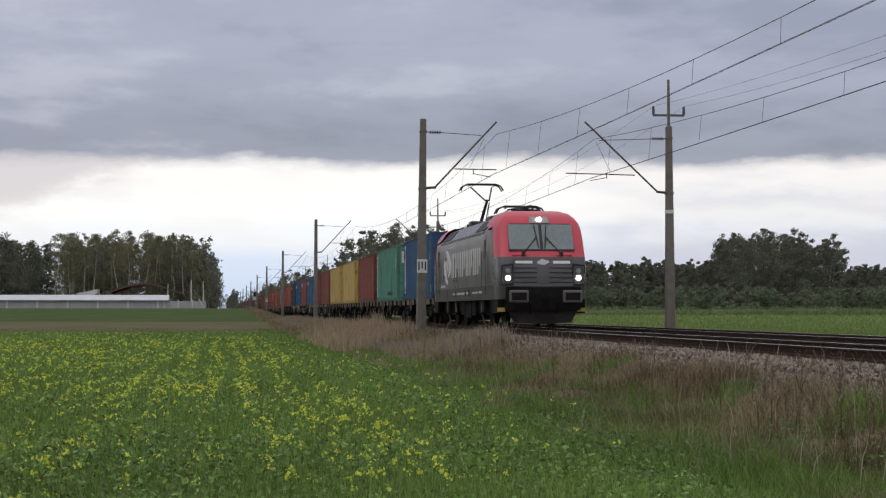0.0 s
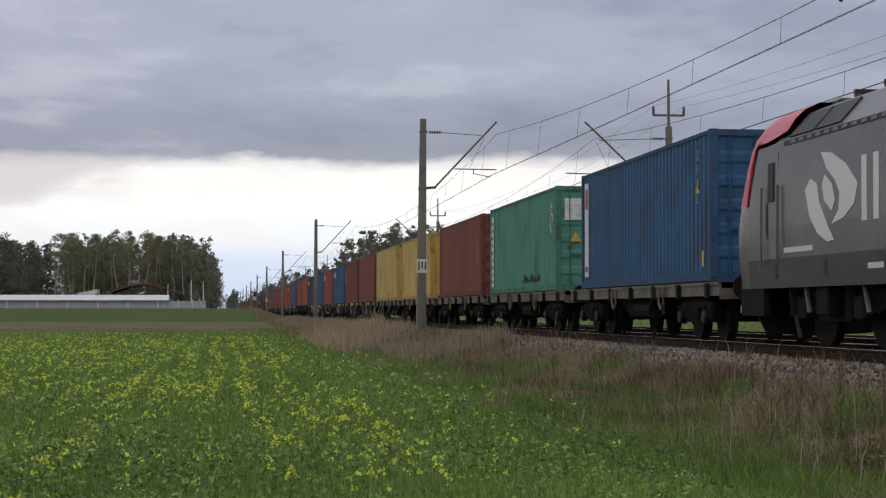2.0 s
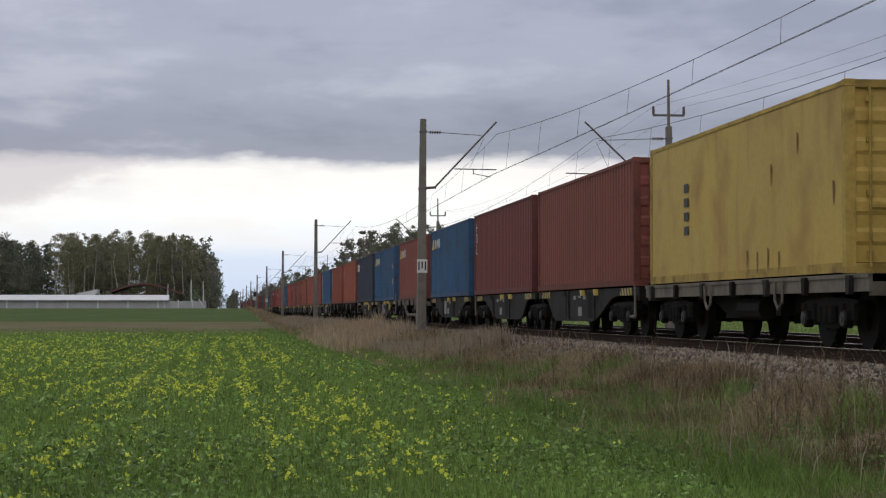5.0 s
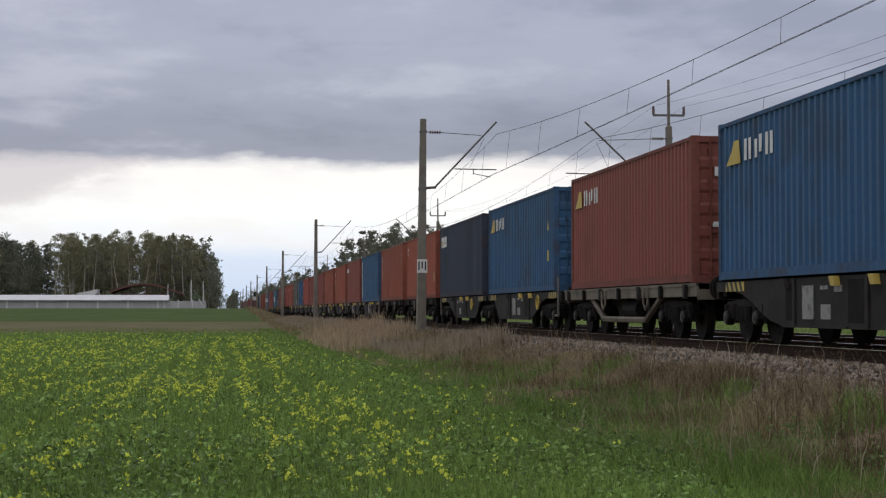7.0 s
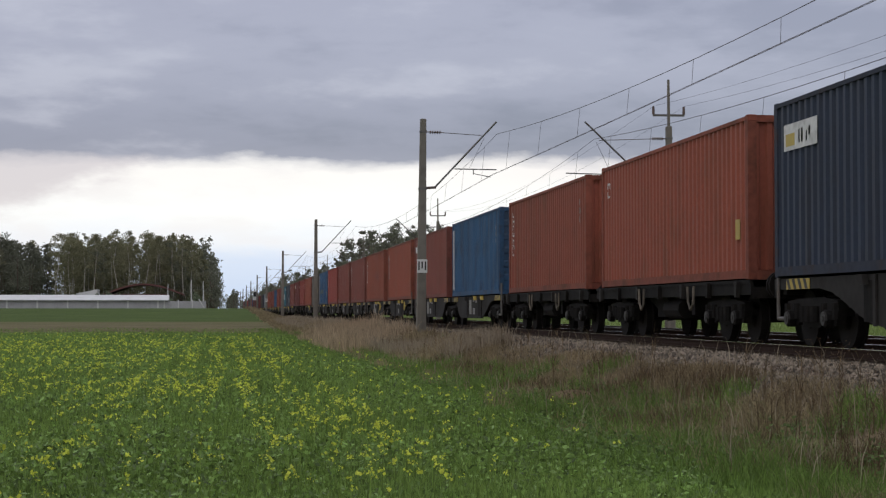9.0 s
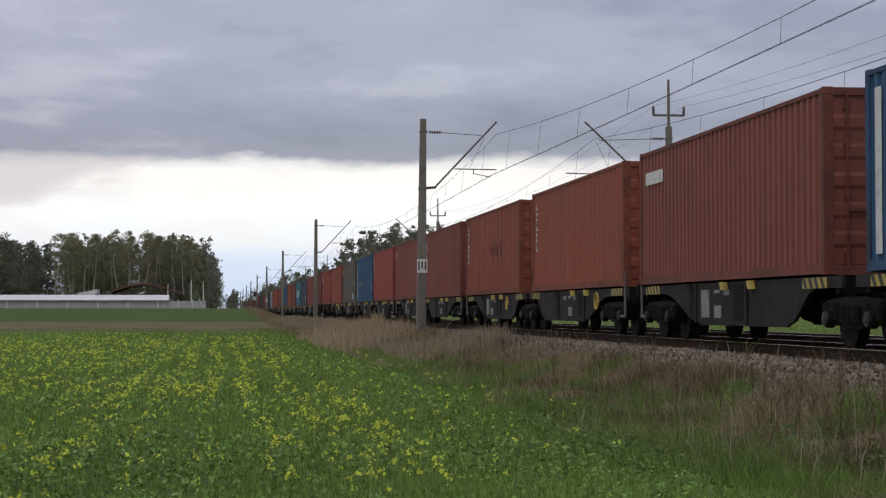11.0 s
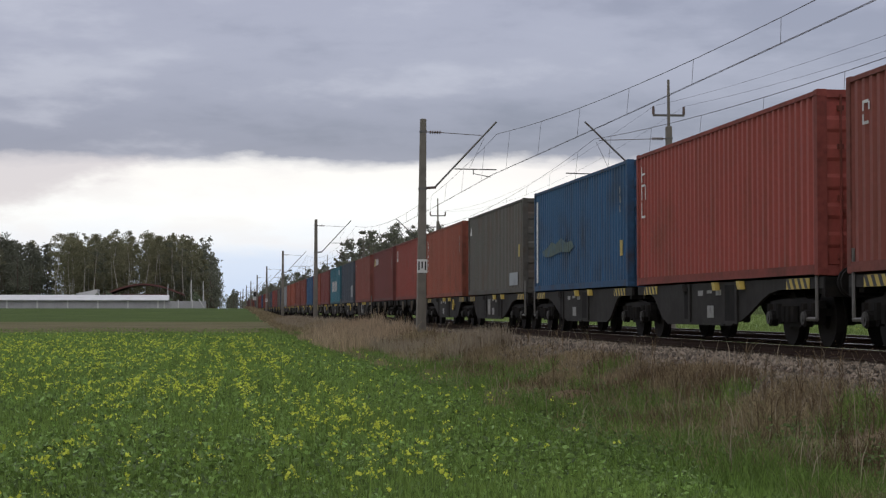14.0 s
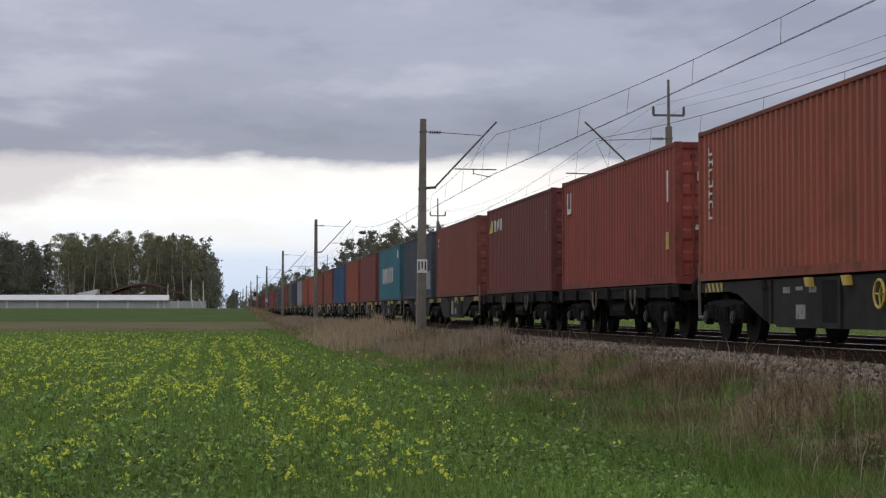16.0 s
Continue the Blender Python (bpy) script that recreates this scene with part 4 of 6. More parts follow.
def side_z_y(z):
    """Half width of the body at a height."""
    for a, b in zip(LEVELS, LEVELS[1:]):
        if a[0] <= z <= b[0]:
            t = (z - a[0]) / (b[0] - a[0])
            return a[3] + (b[3] - a[3]) * t
    return LEVELS[-1][3]


def front_y(z):
    for a, b in zip(LEVELS, LEVELS[1:]):
        if a[0] <= z <= b[0]:
            t = (z - a[0]) / (b[0] - a[0])
            return a[1] + (b[1] - a[1]) * t - 0.05
    return LEVELS[-1][1]


def front_panel(bm, x0, x1, z0, z1, out=0.012, taper=0.0):
    """A plate that follows the slope of the nose."""
    v = [bm.verts.new(p) for p in ((x0, front_y(z0) - out, z0), (x1, front_y(z0) - out, z0), (x1 - taper, front_y(z1) - out, z1), (x0 + taper, front_y(z1) - out, z1))]
    w = [bm.verts.new(p.co + Vector((0, 0.05, 0))) for p in v]
    bm.faces.new(v)
    for i in range(4):
        bm.faces.new((v[i], w[i], w[(i + 1) % 4], v[(i + 1) % 4]))
    return bm


def side_patch(bm, y0, y1, z0, z1, out=0.006):
    """A thin plate on the side that faces the field."""
    v = []
    for y, z in ((y0, z0), (y1, z0), (y1, z1), (y0, z1)):
        v.append(bm.verts.new((-side_z_y(z) - out, y, z)))
    w = [bm.verts.new(p.co + Vector((0.05, 0, 0))) for p in v]
    bm.faces.new(v)
    for i in range(4):
        bm.faces.new((v[i], v[(i + 1) % 4], w[(i + 1) % 4], w[i]))
    return bm


def loco_cab(lo, m, front):
    low = part("cab_front", nose(LEVELS[:4], [2.6] * 4), BODY_GREY, lo, "grey lower nose", at=m)
    up_backs = [1.36, 1.44, 1.6, 1.8, 3.4, 3.45, 3.5, 3.5]
    up = part("cab_hood", nose(LEVELS[3:], up_backs, True), BODY_RED, lo, "red cab hood", at=m)
    part("cab_side", nose(LEVELS[3:7], [2.7, 2.7, 2.7, 2.7]), BODY_GREY, lo, at=m @ Matrix.Diagonal((0.996, 1, 1, 1)) @ pose(0, 0.12, 0))
    scr = part("windscreen", front_panel(B(), -1.09, 1.09, 2.54, 3.44, 0.034, 0.09), BLACK, up, "black windscreen surround")
    for x0, x1 in ((-1.06, -0.05), (0.05, 1.06)):
        part("pane", front_panel(B(), x0, x1, 2.58, 3.41, 0.044, 0.0), GLASS, scr, "glass with the sky's grey reflection in its colour")
    for s in (-1, 1):
        wip = B()
        rod(wip, (s * 0.62, front_y(2.46) - 0.05, 2.44), (s * 0.16, front_y(2.95) - 0.075, 2.98), 0.018, n=5)
        rod(wip, (s * 0.1, front_y(2.62) - 0.07, 2.62), (s * 0.2, front_y(3.35) - 0.07, 3.38), 0.016, n=5)
        rod(wip, (s * 0.62, front_y(2.42) - 0.06, 2.38), (s * 0.62, front_y(2.42) - 0.06, 2.5), 0.06, n=8)
        part("wiper", wip, BLACK, up)
        part("hood_step", front_panel(B(), s * 0.72 - 0.27, s * 0.72 + 0.27, 2.38, 2.46, 0.02), BODY_RED, up)
    part("lamp_panel", front_panel(B(), -0.34, 0.34, 3.46, 3.68, 0.035, 0.05), PLATE, up, "pale grey lamp panel")
    part("head_lamp", rod(B(), (0, front_y(3.57) - 0.075, 3.57), (0, front_y(3.57) + 0.1, 3.57), 0.085, n=14), LAMP if front else LAMP_RIM, up, "lit top headlamp" if front else "")
    grid = part("front_panel", front_panel(B(), -0.98, 0.98, 1.38, 2.28, 0.014), BODY_GREY, low)
    for s in (-1, 1):
        for k, z in enumerate((1.5, 1.66, 1.82, 1.97)):
            part("vent_slot", front_panel(B(), min(s * 0.2, s * 0.95), max(s * 0.2, s * 0.95), z - 0.018, z + 0.018, 0.02), BLACK, grid)
        h = part("lamp_housing", front_panel(B(), min(s * 1.0, s * 1.34), max(s * 1.0, s * 1.34), 1.46, 2.03, 0.02, 0.02), LAMP_RIM, low, "black framed lamp housing")
        part("head_lamp", rod(B(), (s * 1.16, front_y(1.64) - 0.05, 1.64), (s * 1.16, front_y(1.64) + 0.1, 1.64), 0.08, n=14), LAMP if front else LAMP_RIM, h, "lit headlamp" if front else "")
        part("marker_lamp", rod(B(), (s * 1.16, front_y(1.88) - 0.04, 1.88), (s * 1.16, front_y(1.88) + 0.1, 1.88), 0.085, n=14), GLASS, h)
        frame_bars = B()
        for a, b in (((1.0, 1.44), (1.36, 1.46)), ((1.36, 1.46), (1.36, 2.05)), ((1.36, 2.05), (0.98, 2.1)), ((0.98, 2.1), (1.0, 1.44))):
            rod(frame_bars, (s * a[0], front_y(a[1]) - 0.03, a[1]), (s * b[0], front_y(b[1]) - 0.03, b[1]), 0.025, n=5)
        part("lamp_frame", frame_bars, BLACK, h)
        bf = part("buffer", rod(B(), (s * 0.875, 0.12, 1.04), (s * 0.875, 0.75, 1.04), 0.15, n=12), UNDER, low)
        part("buffer_head", box(B(), s * 0.875 - 0.32, s * 0.875 + 0.32, 0.0, 0.08, 0.84, 1.24, 0.039), BODY_GREY, bf)
        part("buffer_face", box(B(), s * 0.875 - 0.24, s * 0.875 + 0.24, -0.012, 0.0, 0.92, 1.16), WHEEL, bf)
        part("number_bar", front_panel(B(), s * 0.62 - 0.28, s * 0.62 + 0.28, 2.11, 2.2, 0.02), LETTER, grid)
        st = part("cab_step", box(box(B(), s * 1.3 - 0.14, s * 1.3 + 0.14, 0.85, 2.0, 0.5, 0.95), s * 1.4 - 0.06, s * 1.4 + 0.06, 2.0, 2.2, 0.5, 0.95), UNDER, low)
        part("step_plate", box(B(), s * 1.32 - 0.13, s * 1.32 + 0.13, 0.82, 0.85, 0.55, 0.68), MARK_YEL, st, "yellow step plate")
    part("emblem", prism(B(), [(-0.2, 2.16), (-0.04, 2.26), (0.2, 2.2), (0.22, 2.14), (0.04, 2.06), (-0.18, 2.1)], "y", front_y(2.16) - 0.04, front_y(2.16)), LETTER, grid, "pale oval emblem")
    plow = prism(B(), [(-1.15, 0.62), (1.15, 0.62), (0.95, 0.2), (0.35, 0.16), (-0.35, 0.16), (-0.95, 0.2)], "y", 0.62, 0.72)
    part("snow_plough", plow, SILL_GREY, low, "dark grey snow plough")
    part("buffer_beam", box(B(), -1.22, 1.22, 0.47, 0.95, 0.6, 1.35), UNDER, low)
    hook = rod(B(), (0, 0.7, 1.04), (0, 0.2, 1.02), 0.07, n=8)
    rod(hook, (0, 0.3, 1.0), (0, 0.36, 0.6), 0.06, n=8)
    part("coupling", hook, UNDER, low)
    for s, mt in ((-1, UNDER), (1, UNDER)):
        part("brake_hose", rod(rod(B(), (s * 0.4, 0.66, 1.0), (s * 0.45, 0.4, 0.8), 0.035, n=6), (s * 0.45, 0.4, 0.8), (s * 0.42, 0.55, 0.5), 0.035, n=6), mt, low)


def pantograph(lo, y, up):
    p = part("pantograph_raised" if up else "pantograph_folded", box(box(B(), -0.5, 0.5, y - 0.7, y - 0.6, 3.98, 4.06), -0.5, 0.5, y + 0.6, y + 0.7, 3.98, 4.06), BLACK, lo)
    for sx in (-0.45, 0.45):
        for sy in (-0.65, 0.65):
            part("roof_insulator", rod(B(), (sx, y + sy, 3.78), (sx, y + sy, 4.0), 0.06, n=8), INSUL, p)
    if up:
        knee, head_y, head_z = (y - 1.55, 4.9), y + 0.05, 5.52
    else:
        knee, head_y, head_z = (y - 1.7, 4.1), y + 0.6, 4.1
    part("lower_arm", rod(B(), (0, y + 0.25, 4.08), (0, *knee), 0.07, 0.055), BLACK, p)
    part("thrust_rod", rod(B(), (0.1, y - 0.45, 4.05), (0.1, knee[0] + 0.12, knee[1] - 0.08), 0.025), BLACK, p)
    arms = B()
    for sx in (-1, 1):
        rod(arms, (sx * 0.08, *knee), (sx * 0.42, head_y, head_z), 0.03)
    part("upper_arm", arms, BLACK, p)
    for dy in (-0.22, 0.22):
        hb = B()
        pts = [(-0.86, head_z - 0.14), (-0.76, head_z + 0.04), (-0.55, head_z + 0.12), (0.55, head_z + 0.12), (0.76, head_z + 0.04), (0.86, head_z - 0.14)]
        for a, b in zip(pts, pts[1:]):
            rod(hb, (a[0], head_y + dy, a[1]), (b[0], head_y + dy, b[1]), 0.03, n=6)
        part("collector_strip", hb, BLACK, p)
    part("head_frame", rod(rod(B(), (-0.5, head_y - 0.22, head_z + 0.06), (-0.5, head_y + 0.22, head_z + 0.06), 0.02), (0.5, head_y - 0.22, head_z + 0.06), (0.5, head_y + 0.22, head_z + 0.06), 0.02), BLACK, p)


def locomotive():
    lo = empty("electric_locomotive", "grey and red electric locomotive with lit headlamps and raised pantograph", "locomotive")
    bm = B()
    lv = [(z, ws) for z, _, _, ws in LEVELS if z <= 3.3] + [(3.29, 1.455), (3.74, 1.05), (3.80, 0.9)]
    rows = []
    for z, ws in lv:
        y0 = 2.5 if z < 3.28 else 2.9
        rows.append([bm.verts.new((-ws, y0, z)), bm.verts.new((-ws, LOCO_L - y0, z)), bm.verts.new((ws, LOCO_L - y0, z)), bm.verts.new((ws, y0, z))])
    for a, b in zip(rows, rows[1:]):
        for i in (0, 2):
            bm.faces.new((a[i], a[i + 1], b[i + 1], b[i]))
    bm.faces.new(rows[-1])
    bm.faces.new(rows[0][::-1])
    bmesh.ops.recalc_face_normals(bm, faces=bm.faces)
    body = part("body", bm, BODY_GREY, lo, "plain grey machine room body")
    loco_cab(lo, pose(0, 0, 0), True)
    loco_cab(lo, pose(0, LOCO_L, 0, 0, 0, 180), False)
    # roof edge grille and inclined ventilation panels
    part("vent_strip", side_patch(B(), 3.4, LOCO_L - 3.4, 3.2, 3.28, 0.012), BLACK, body, "black ventilation strip")
    for k in range(30):
        y = 3.6 + k * (LOCO_L - 7.2) / 30
        part("vent_clip", side_patch(B(), y, y + 0.22, 3.215, 3.265, 0.018), BODY_GREY, body)
    for y0, y1 in ((3.55, 4.75), (4.85, 6.05), (LOCO_L - 4.7, LOCO_L - 3.55), (LOCO_L - 5.9, LOCO_L - 4.8)):
        pb = B()
        q = [(-1.43, y0, 3.33), (-1.43, y1, 3.33), (-1.1, y1, 3.70), (-1.1, y0, 3.70)]
        v = [pb.verts.new((x - 0.012, y, z + 0.012)) for x, y, z in q]
        w = [pb.verts.new((x + 0.03, y, z - 0.03)) for x, y, z in q]
        pb.faces.new(v)
        for i in range(4):
            pb.faces.new((v[i], v[(i + 1) % 4], w[(i + 1) % 4], w[i]))
        part("roof_grille", pb, BLACK, body, "dark ventilation grille")
    # lower band, marks and hatches on the side that faces the line's field
    part("skirt_band", side_patch(B(), 1.42, LOCO_L - 1.42, 0.96, 1.42, 0.004), BODY_DARK, body, "dark grey lower band")
    for k, (y0, y1, z0, z1) in enumerate(((4.2, 4.9, 1.18, 1.26), (5.2, 6.6, 1.18, 1.24), (7.6, 8.1, 1.18, 1.26), (8.6, 10.8, 1.17, 1.25), (11.3, 11.9, 1.17, 1.25), (14.2, 15.6, 1.5, 1.58))):
        part("notice_bar", side_patch(B(), y0, y1, z0, z1, 0.009), LETTER, body)
    for y in (7.2, 7.45, 8.35, 11.1, 13.6, 3.4, 16.0):
        part("hatch", side_patch(B(), y, y + 0.14, 1.1, 1.34, 0.01), BLACK, body)
    for y in (3.3, 16.2):
        dr = part("cab_door", side_patch(B(), y - 0.35, y + 0.35, 1.42, 3.12, 0.012), BODY_GREY, body)
        part("door_window", side_patch(B(), y - 0.14, y + 0.16, 2.35, 2.98, 0.02), BLACK, dr)
        for dy in (-0.45, 0.42):
            part("grab_rail", rod(B(), (-1.56, y + dy, 1.3), (-1.54, y + dy, 2.6), 0.02, n=6), STEEL, dr)
    # emblem and operator letters as plain strokes
    n, w = 8, 1.0
    for k in range(n):
        y = 12.05 - k * w
        part("letter_stroke", side_patch(B(), y - 0.2, y, 1.84, 2.76, 0.009), LETTER, body, "pale letter-sized bar")
        part("letter_stroke", side_patch(B(), y - 0.66, y - 0.46, 1.84 + 0.3 * (k % 2), 2.76, 0.009), LETTER, body, "pale letter-sized bar")
    for pts in ([(14.5, 2.42), (14.25, 2.58), (13.95, 2.5), (13.85, 2.2), (13.5, 1.85), (13.25, 1.62), (13.5, 1.6), (13.95, 1.75), (14.3, 2.02)],
                [(13.75, 2.95), (13.3, 2.9), (12.7, 2.7), (12.2, 2.38), (12.35, 2.1), (12.8, 1.92), (13.3, 1.86), (13.0, 2.05), (12.95, 2.3), (13.15, 2.5), (13.5, 2.68)],
                [(13.6, 2.6), (13.3, 2.45), (13.15, 2.2), (13.3, 2.05), (13.62, 2.22), (13.72, 2.45)]):
        part("emblem_stroke", prism(B(), pts, "x", -1.507, -1.46), LETTER, body, "pale curved emblem shape")
    # bogies and underfloor boxes
    wh = shared("loco_wheel", lambda: rod(rod(B(), (-0.07, 0, 0), (0.07, 0, 0), 0.62, n=28), (-0.12, 0, 0), (-0.06, 0, 0), 0.2, n=12))
    for yc in (4.75, LOCO_L - 4.75):
        bg = part("bogie", box(box(B(), -0.9, 0.9, -0.4, 0.4, 0.5, 0.9), -1.0, 1.0, -2.2, -2.05, 0.5, 0.75), UNDER, lo, at=pose(0, yc, 0))
        for s in (-1, 1):
            fr = prism(B(), [(-2.3, 0.75), (-2.2, 0.9), (-0.8, 0.92), (-0.5, 0.66), (0.5, 0.66), (0.8, 0.92), (2.2, 0.9), (2.3, 0.75), (1.9, 0.55), (0.9, 0.55), (0.6, 0.42),
                             (-0.6, 0.42), (-0.9, 0.55), (-1.9, 0.55)], "x", s * 1.12, s * 0.98)
            part("side_frame", fr, UNDER, bg)
            for yy in (-1.3, 1.3):
                part("wheel", wh, WHEEL, bg, at=pose(s * 0.76, yy, 0.625, 0, 0, 0 if s < 0 else 180))
                part("axle_box", box(B(), s * 1.14 - 0.1, s * 1.14 + 0.1, yy - 0.22, yy + 0.22, 0.45, 0.8, 0.03), UNDER, bg)
                part("spring", rod(B(), (s * 1.16, yy + 0.42, 0.5), (s * 1.16, yy + 0.42, 0.98), 0.11, n=10), UNDER, bg)
                part("damper", rod(B(), (s * 1.25, yy - 0.5, 0.55), (s * 1.25, yy - 0.3, 1.0), 0.05, n=8), STEEL, bg)
            part("sand_box", box(B(), s * 1.25 - 0.12, s * 1.25 + 0.12, -0.35, 0.2, 0.5, 0.95, 0.03), UNDER, bg)
            part("sand_pipe", rod(B(), (s * 1.2, 1.95, 0.9), (s * 1.0, 2.05, 0.15), 0.03, n=6), STEEL, bg)
    for y0, y1, z0 in ((7.5, 8.4, 0.4), (8.6, 10.2, 0.32), (10.4, 11.4, 0.42)):
        part("underfloor_box", box(B(), -1.22, 1.22, y0, y1, z0, 0.96, 0.03), UNDER, lo)
    # roof
    pantograph(lo, 4.6, False)
    pantograph(lo, 14.4, True)
    part("roof_bus_bar", rod(B(), (0.3, 6.0, 4.0), (0.3, 13.0, 4.0), 0.025, n=6), WIRE, lo)
    for y in (6.2, 7.4, 8.8, 10.4, 11.9):
        part("roof_insulator", rod(B(), (0.3, y, 3.78), (0.3, y, 4.0), 0.06, n=8), INSUL, lo)
    for y0, y1, z1, x in ((6.6, 7.6, 3.98, -0.4), (8.2, 9.6, 4.02, 0.0), (15.2, 16.2, 3.95, -0.3), (11.0, 11.7, 4.0, -0.5)):
        part("roof_equipment", box(B(), x - 0.4, x + 0.4, y0, y1, 3.78, z1, 0.04), BODY_DARK, lo)
    MOVERS.append((lo, LOCO_NOSE, 0))


locomotive()


# ---- vegetation ----
RNG = np.random.default_rng(7)


def cloud_mesh(name, verts, faces, mat, label, category, parent=None, kind="stuff"):
    me = bpy.data.meshes.new(name)
    me.from_pydata(verts.reshape(-1, 3).tolist(), [], faces.tolist())
    me.materials.append(mat)
    ob = new(name, me)
    if parent:
        ob.parent = parent
    if label:
        tagged(ob, label, category, kind=kind)
    return ob


def quads(centres, size, flat=0.0, aspect=1.0):
    """Small four-cornered leaves, turned at random; flat near 1 lays them level."""
    n = len(centres)
    a = RNG.normal(size=(n, 3))
    a[:, 2] *= 1 - flat
    a /= np.linalg.norm(a, axis=1)[:, None]
    b = np.cross(a, RNG.normal(size=(n, 3)) * np.array([1, 1, 1 - flat]) + np.array([0, 0, flat]))
    b /= np.linalg.norm(b, axis=1)[:, None]
    s = (size * RNG.uniform(0.6, 1.3, n))[:, None]
    u, v = a * s * 0.5, b * s * 0.5 * aspect
    verts = np.stack([centres - u, centres - 0.1 * u + v, centres + u, centres - 0.15 * u - v], axis=1)
    return verts, np.arange(4 * n).reshape(n, 4)


def blades(base, height, width, lean):
    """Grass blades: bent, tapering, two faces each."""
    n = len(base)
    t = RNG.uniform(0, 2 * np.pi, n)
    side = np.stack([np.cos(t), np.sin(t), np.zeros(n)], 1) * (width * 0.5)[:, None]
    g = RNG.uniform(0, 2 * np.pi, n)
    bend = np.stack([np.cos(g), np.sin(g), np.zeros(n)], 1) * (height * lean * RNG.uniform(0.2, 1.0, n))[:, None]
    up = np.zeros((n, 3))
    up[:, 2] = height
    mid = base + up * 0.6 + bend * 0.35
    tip = base + up * RNG.uniform(0.85, 1.0, n)[:, None] + bend
    verts = np.stack([base - side, base + side, mid + side * 0.8, mid - side * 0.8, tip], axis=1)
    k = 5 * np.arange(n)[:, None]
    quad = np.concatenate([k, k + 1, k + 2, k + 3], 1)
    tri = np.concatenate([k + 3, k + 2, k + 4], 1)
    return verts, quad, tri


def ground_many(x, y):
    return np.array([ground_z(a, b) for a, b in zip(x, y)])


def spread(n, y0, y1, x0, x1, bias=1.0):
    """Places over a strip of the field, thinner with distance from the path along it; x1 may be past the strip's view."""
    y = y0 * (y1 / y0) ** (RNG.uniform(0, 1, n) ** bias)
    lo = np.maximum(x0, -10.39 - 0.19 * y - 1.5)
    hi = np.minimum(x1, -10.39 + 0.42 * y + 1.5)
    ok = hi > lo
    x = lo + (hi - lo) * RNG.uniform(0, 1, n)
    return x[ok], y[ok]


def patchy(x, y, sx, sy, seed):
    return np.array([noise.noise((a * sx, b * sy, seed)) for a, b in zip(x, y)])


def plant_mat(name, rgb, isl=0.45, rough=0.6, spec=0.25, translucent=0.35):
    m = material(name, rgb, rough=rough, vary=0.3, grain=3.0, coarse=0.25, per_island=isl)
    b = m.node_tree.nodes["Principled BSDF"]
    b.inputs["Specular IOR Level"].default_value = spec
    nt = m.node_tree
    thin = nt.nodes.new("ShaderNodeBsdfTranslucent")
    blend = nt.nodes.new("ShaderNodeMixShader")
    blend.inputs[0].default_value = translucent
    nt.links.new(b.inputs["Base Color"].links[0].from_socket, thin.inputs[0])
    nt.links.new(b.outputs[0], blend.inputs[1])
    nt.links.new(thin.outputs[0], blend.inputs[2])
    nt.links.new(blend.outputs[0], nt.nodes["Material Output"].inputs[0])
    return m


LEAF = plant_mat("rape_leaf", (0.165, 0.26, 0.065), isl=0.7, rough=0.5, spec=0.35)
STALK = plant_mat("rape_stalk", (0.16, 0.24, 0.055))
FLOWER = plant_mat("rape_flower", (0.62, 0.67, 0.09), isl=0.2, rough=0.7)
GRASS = plant_mat("green_grass", (0.13, 0.2, 0.045))
STRAW = plant_mat("dry_grass", (0.25, 0.2, 0.122), isl=0.5, rough=0.8, spec=0.1)
RUSSET = plant_mat("russet_weeds", (0.14, 0.102, 0.062), isl=0.5, rough=0.85, spec=0.1)
SEED = plant_mat("seed_heads", (0.13, 0.092, 0.06), isl=0.5, rough=0.9, spec=0.05)
DOCK = plant_mat("weed_leaf", (0.14, 0.2, 0.07), isl=0.5, rough=0.6, spec=0.2)
REED = plant_mat("reed_blades", (0.37, 0.285, 0.195), isl=0.45, rough=0.85, spec=0.1)
PALE = plant_mat("pale_stalk", (0.30, 0.25, 0.185), isl=0.3, rough=0.8, spec=0.1)


def blade_object(name, x, y, height, width, lean, mat, label, category, lift=0.0):
    base = np.stack([x, y, ground_many(x, y) - 0.02 + lift], 1)
    v, q, t = blades(base, height, width, lean)
    return blade_mesh(name, v, q, t, mat, label, category)


def blade_mesh(name, v, q, t, mat, label, category):
    me = bpy.data.meshes.new(name)
    me.from_pydata(v.reshape(-1, 3).tolist(), [], q.tolist() + t.tolist())
    me.materials.append(mat)
    return tagged(new(name, me), label, category, kind="stuff")


def rape_rows(x, y):
    """Drill rows along the line and patches: where the crop stands thick."""
    row = 0.5 + 0.5 * np.cos(2 * np.pi * (x + 0.25 * patchy(x, y, 0.2, 0.06, 3)) / 0.62)
    return 0.45 * row + 0.45 * (0.5 + patchy(x, y, 0.5, 0.12, 8)) + 0.1


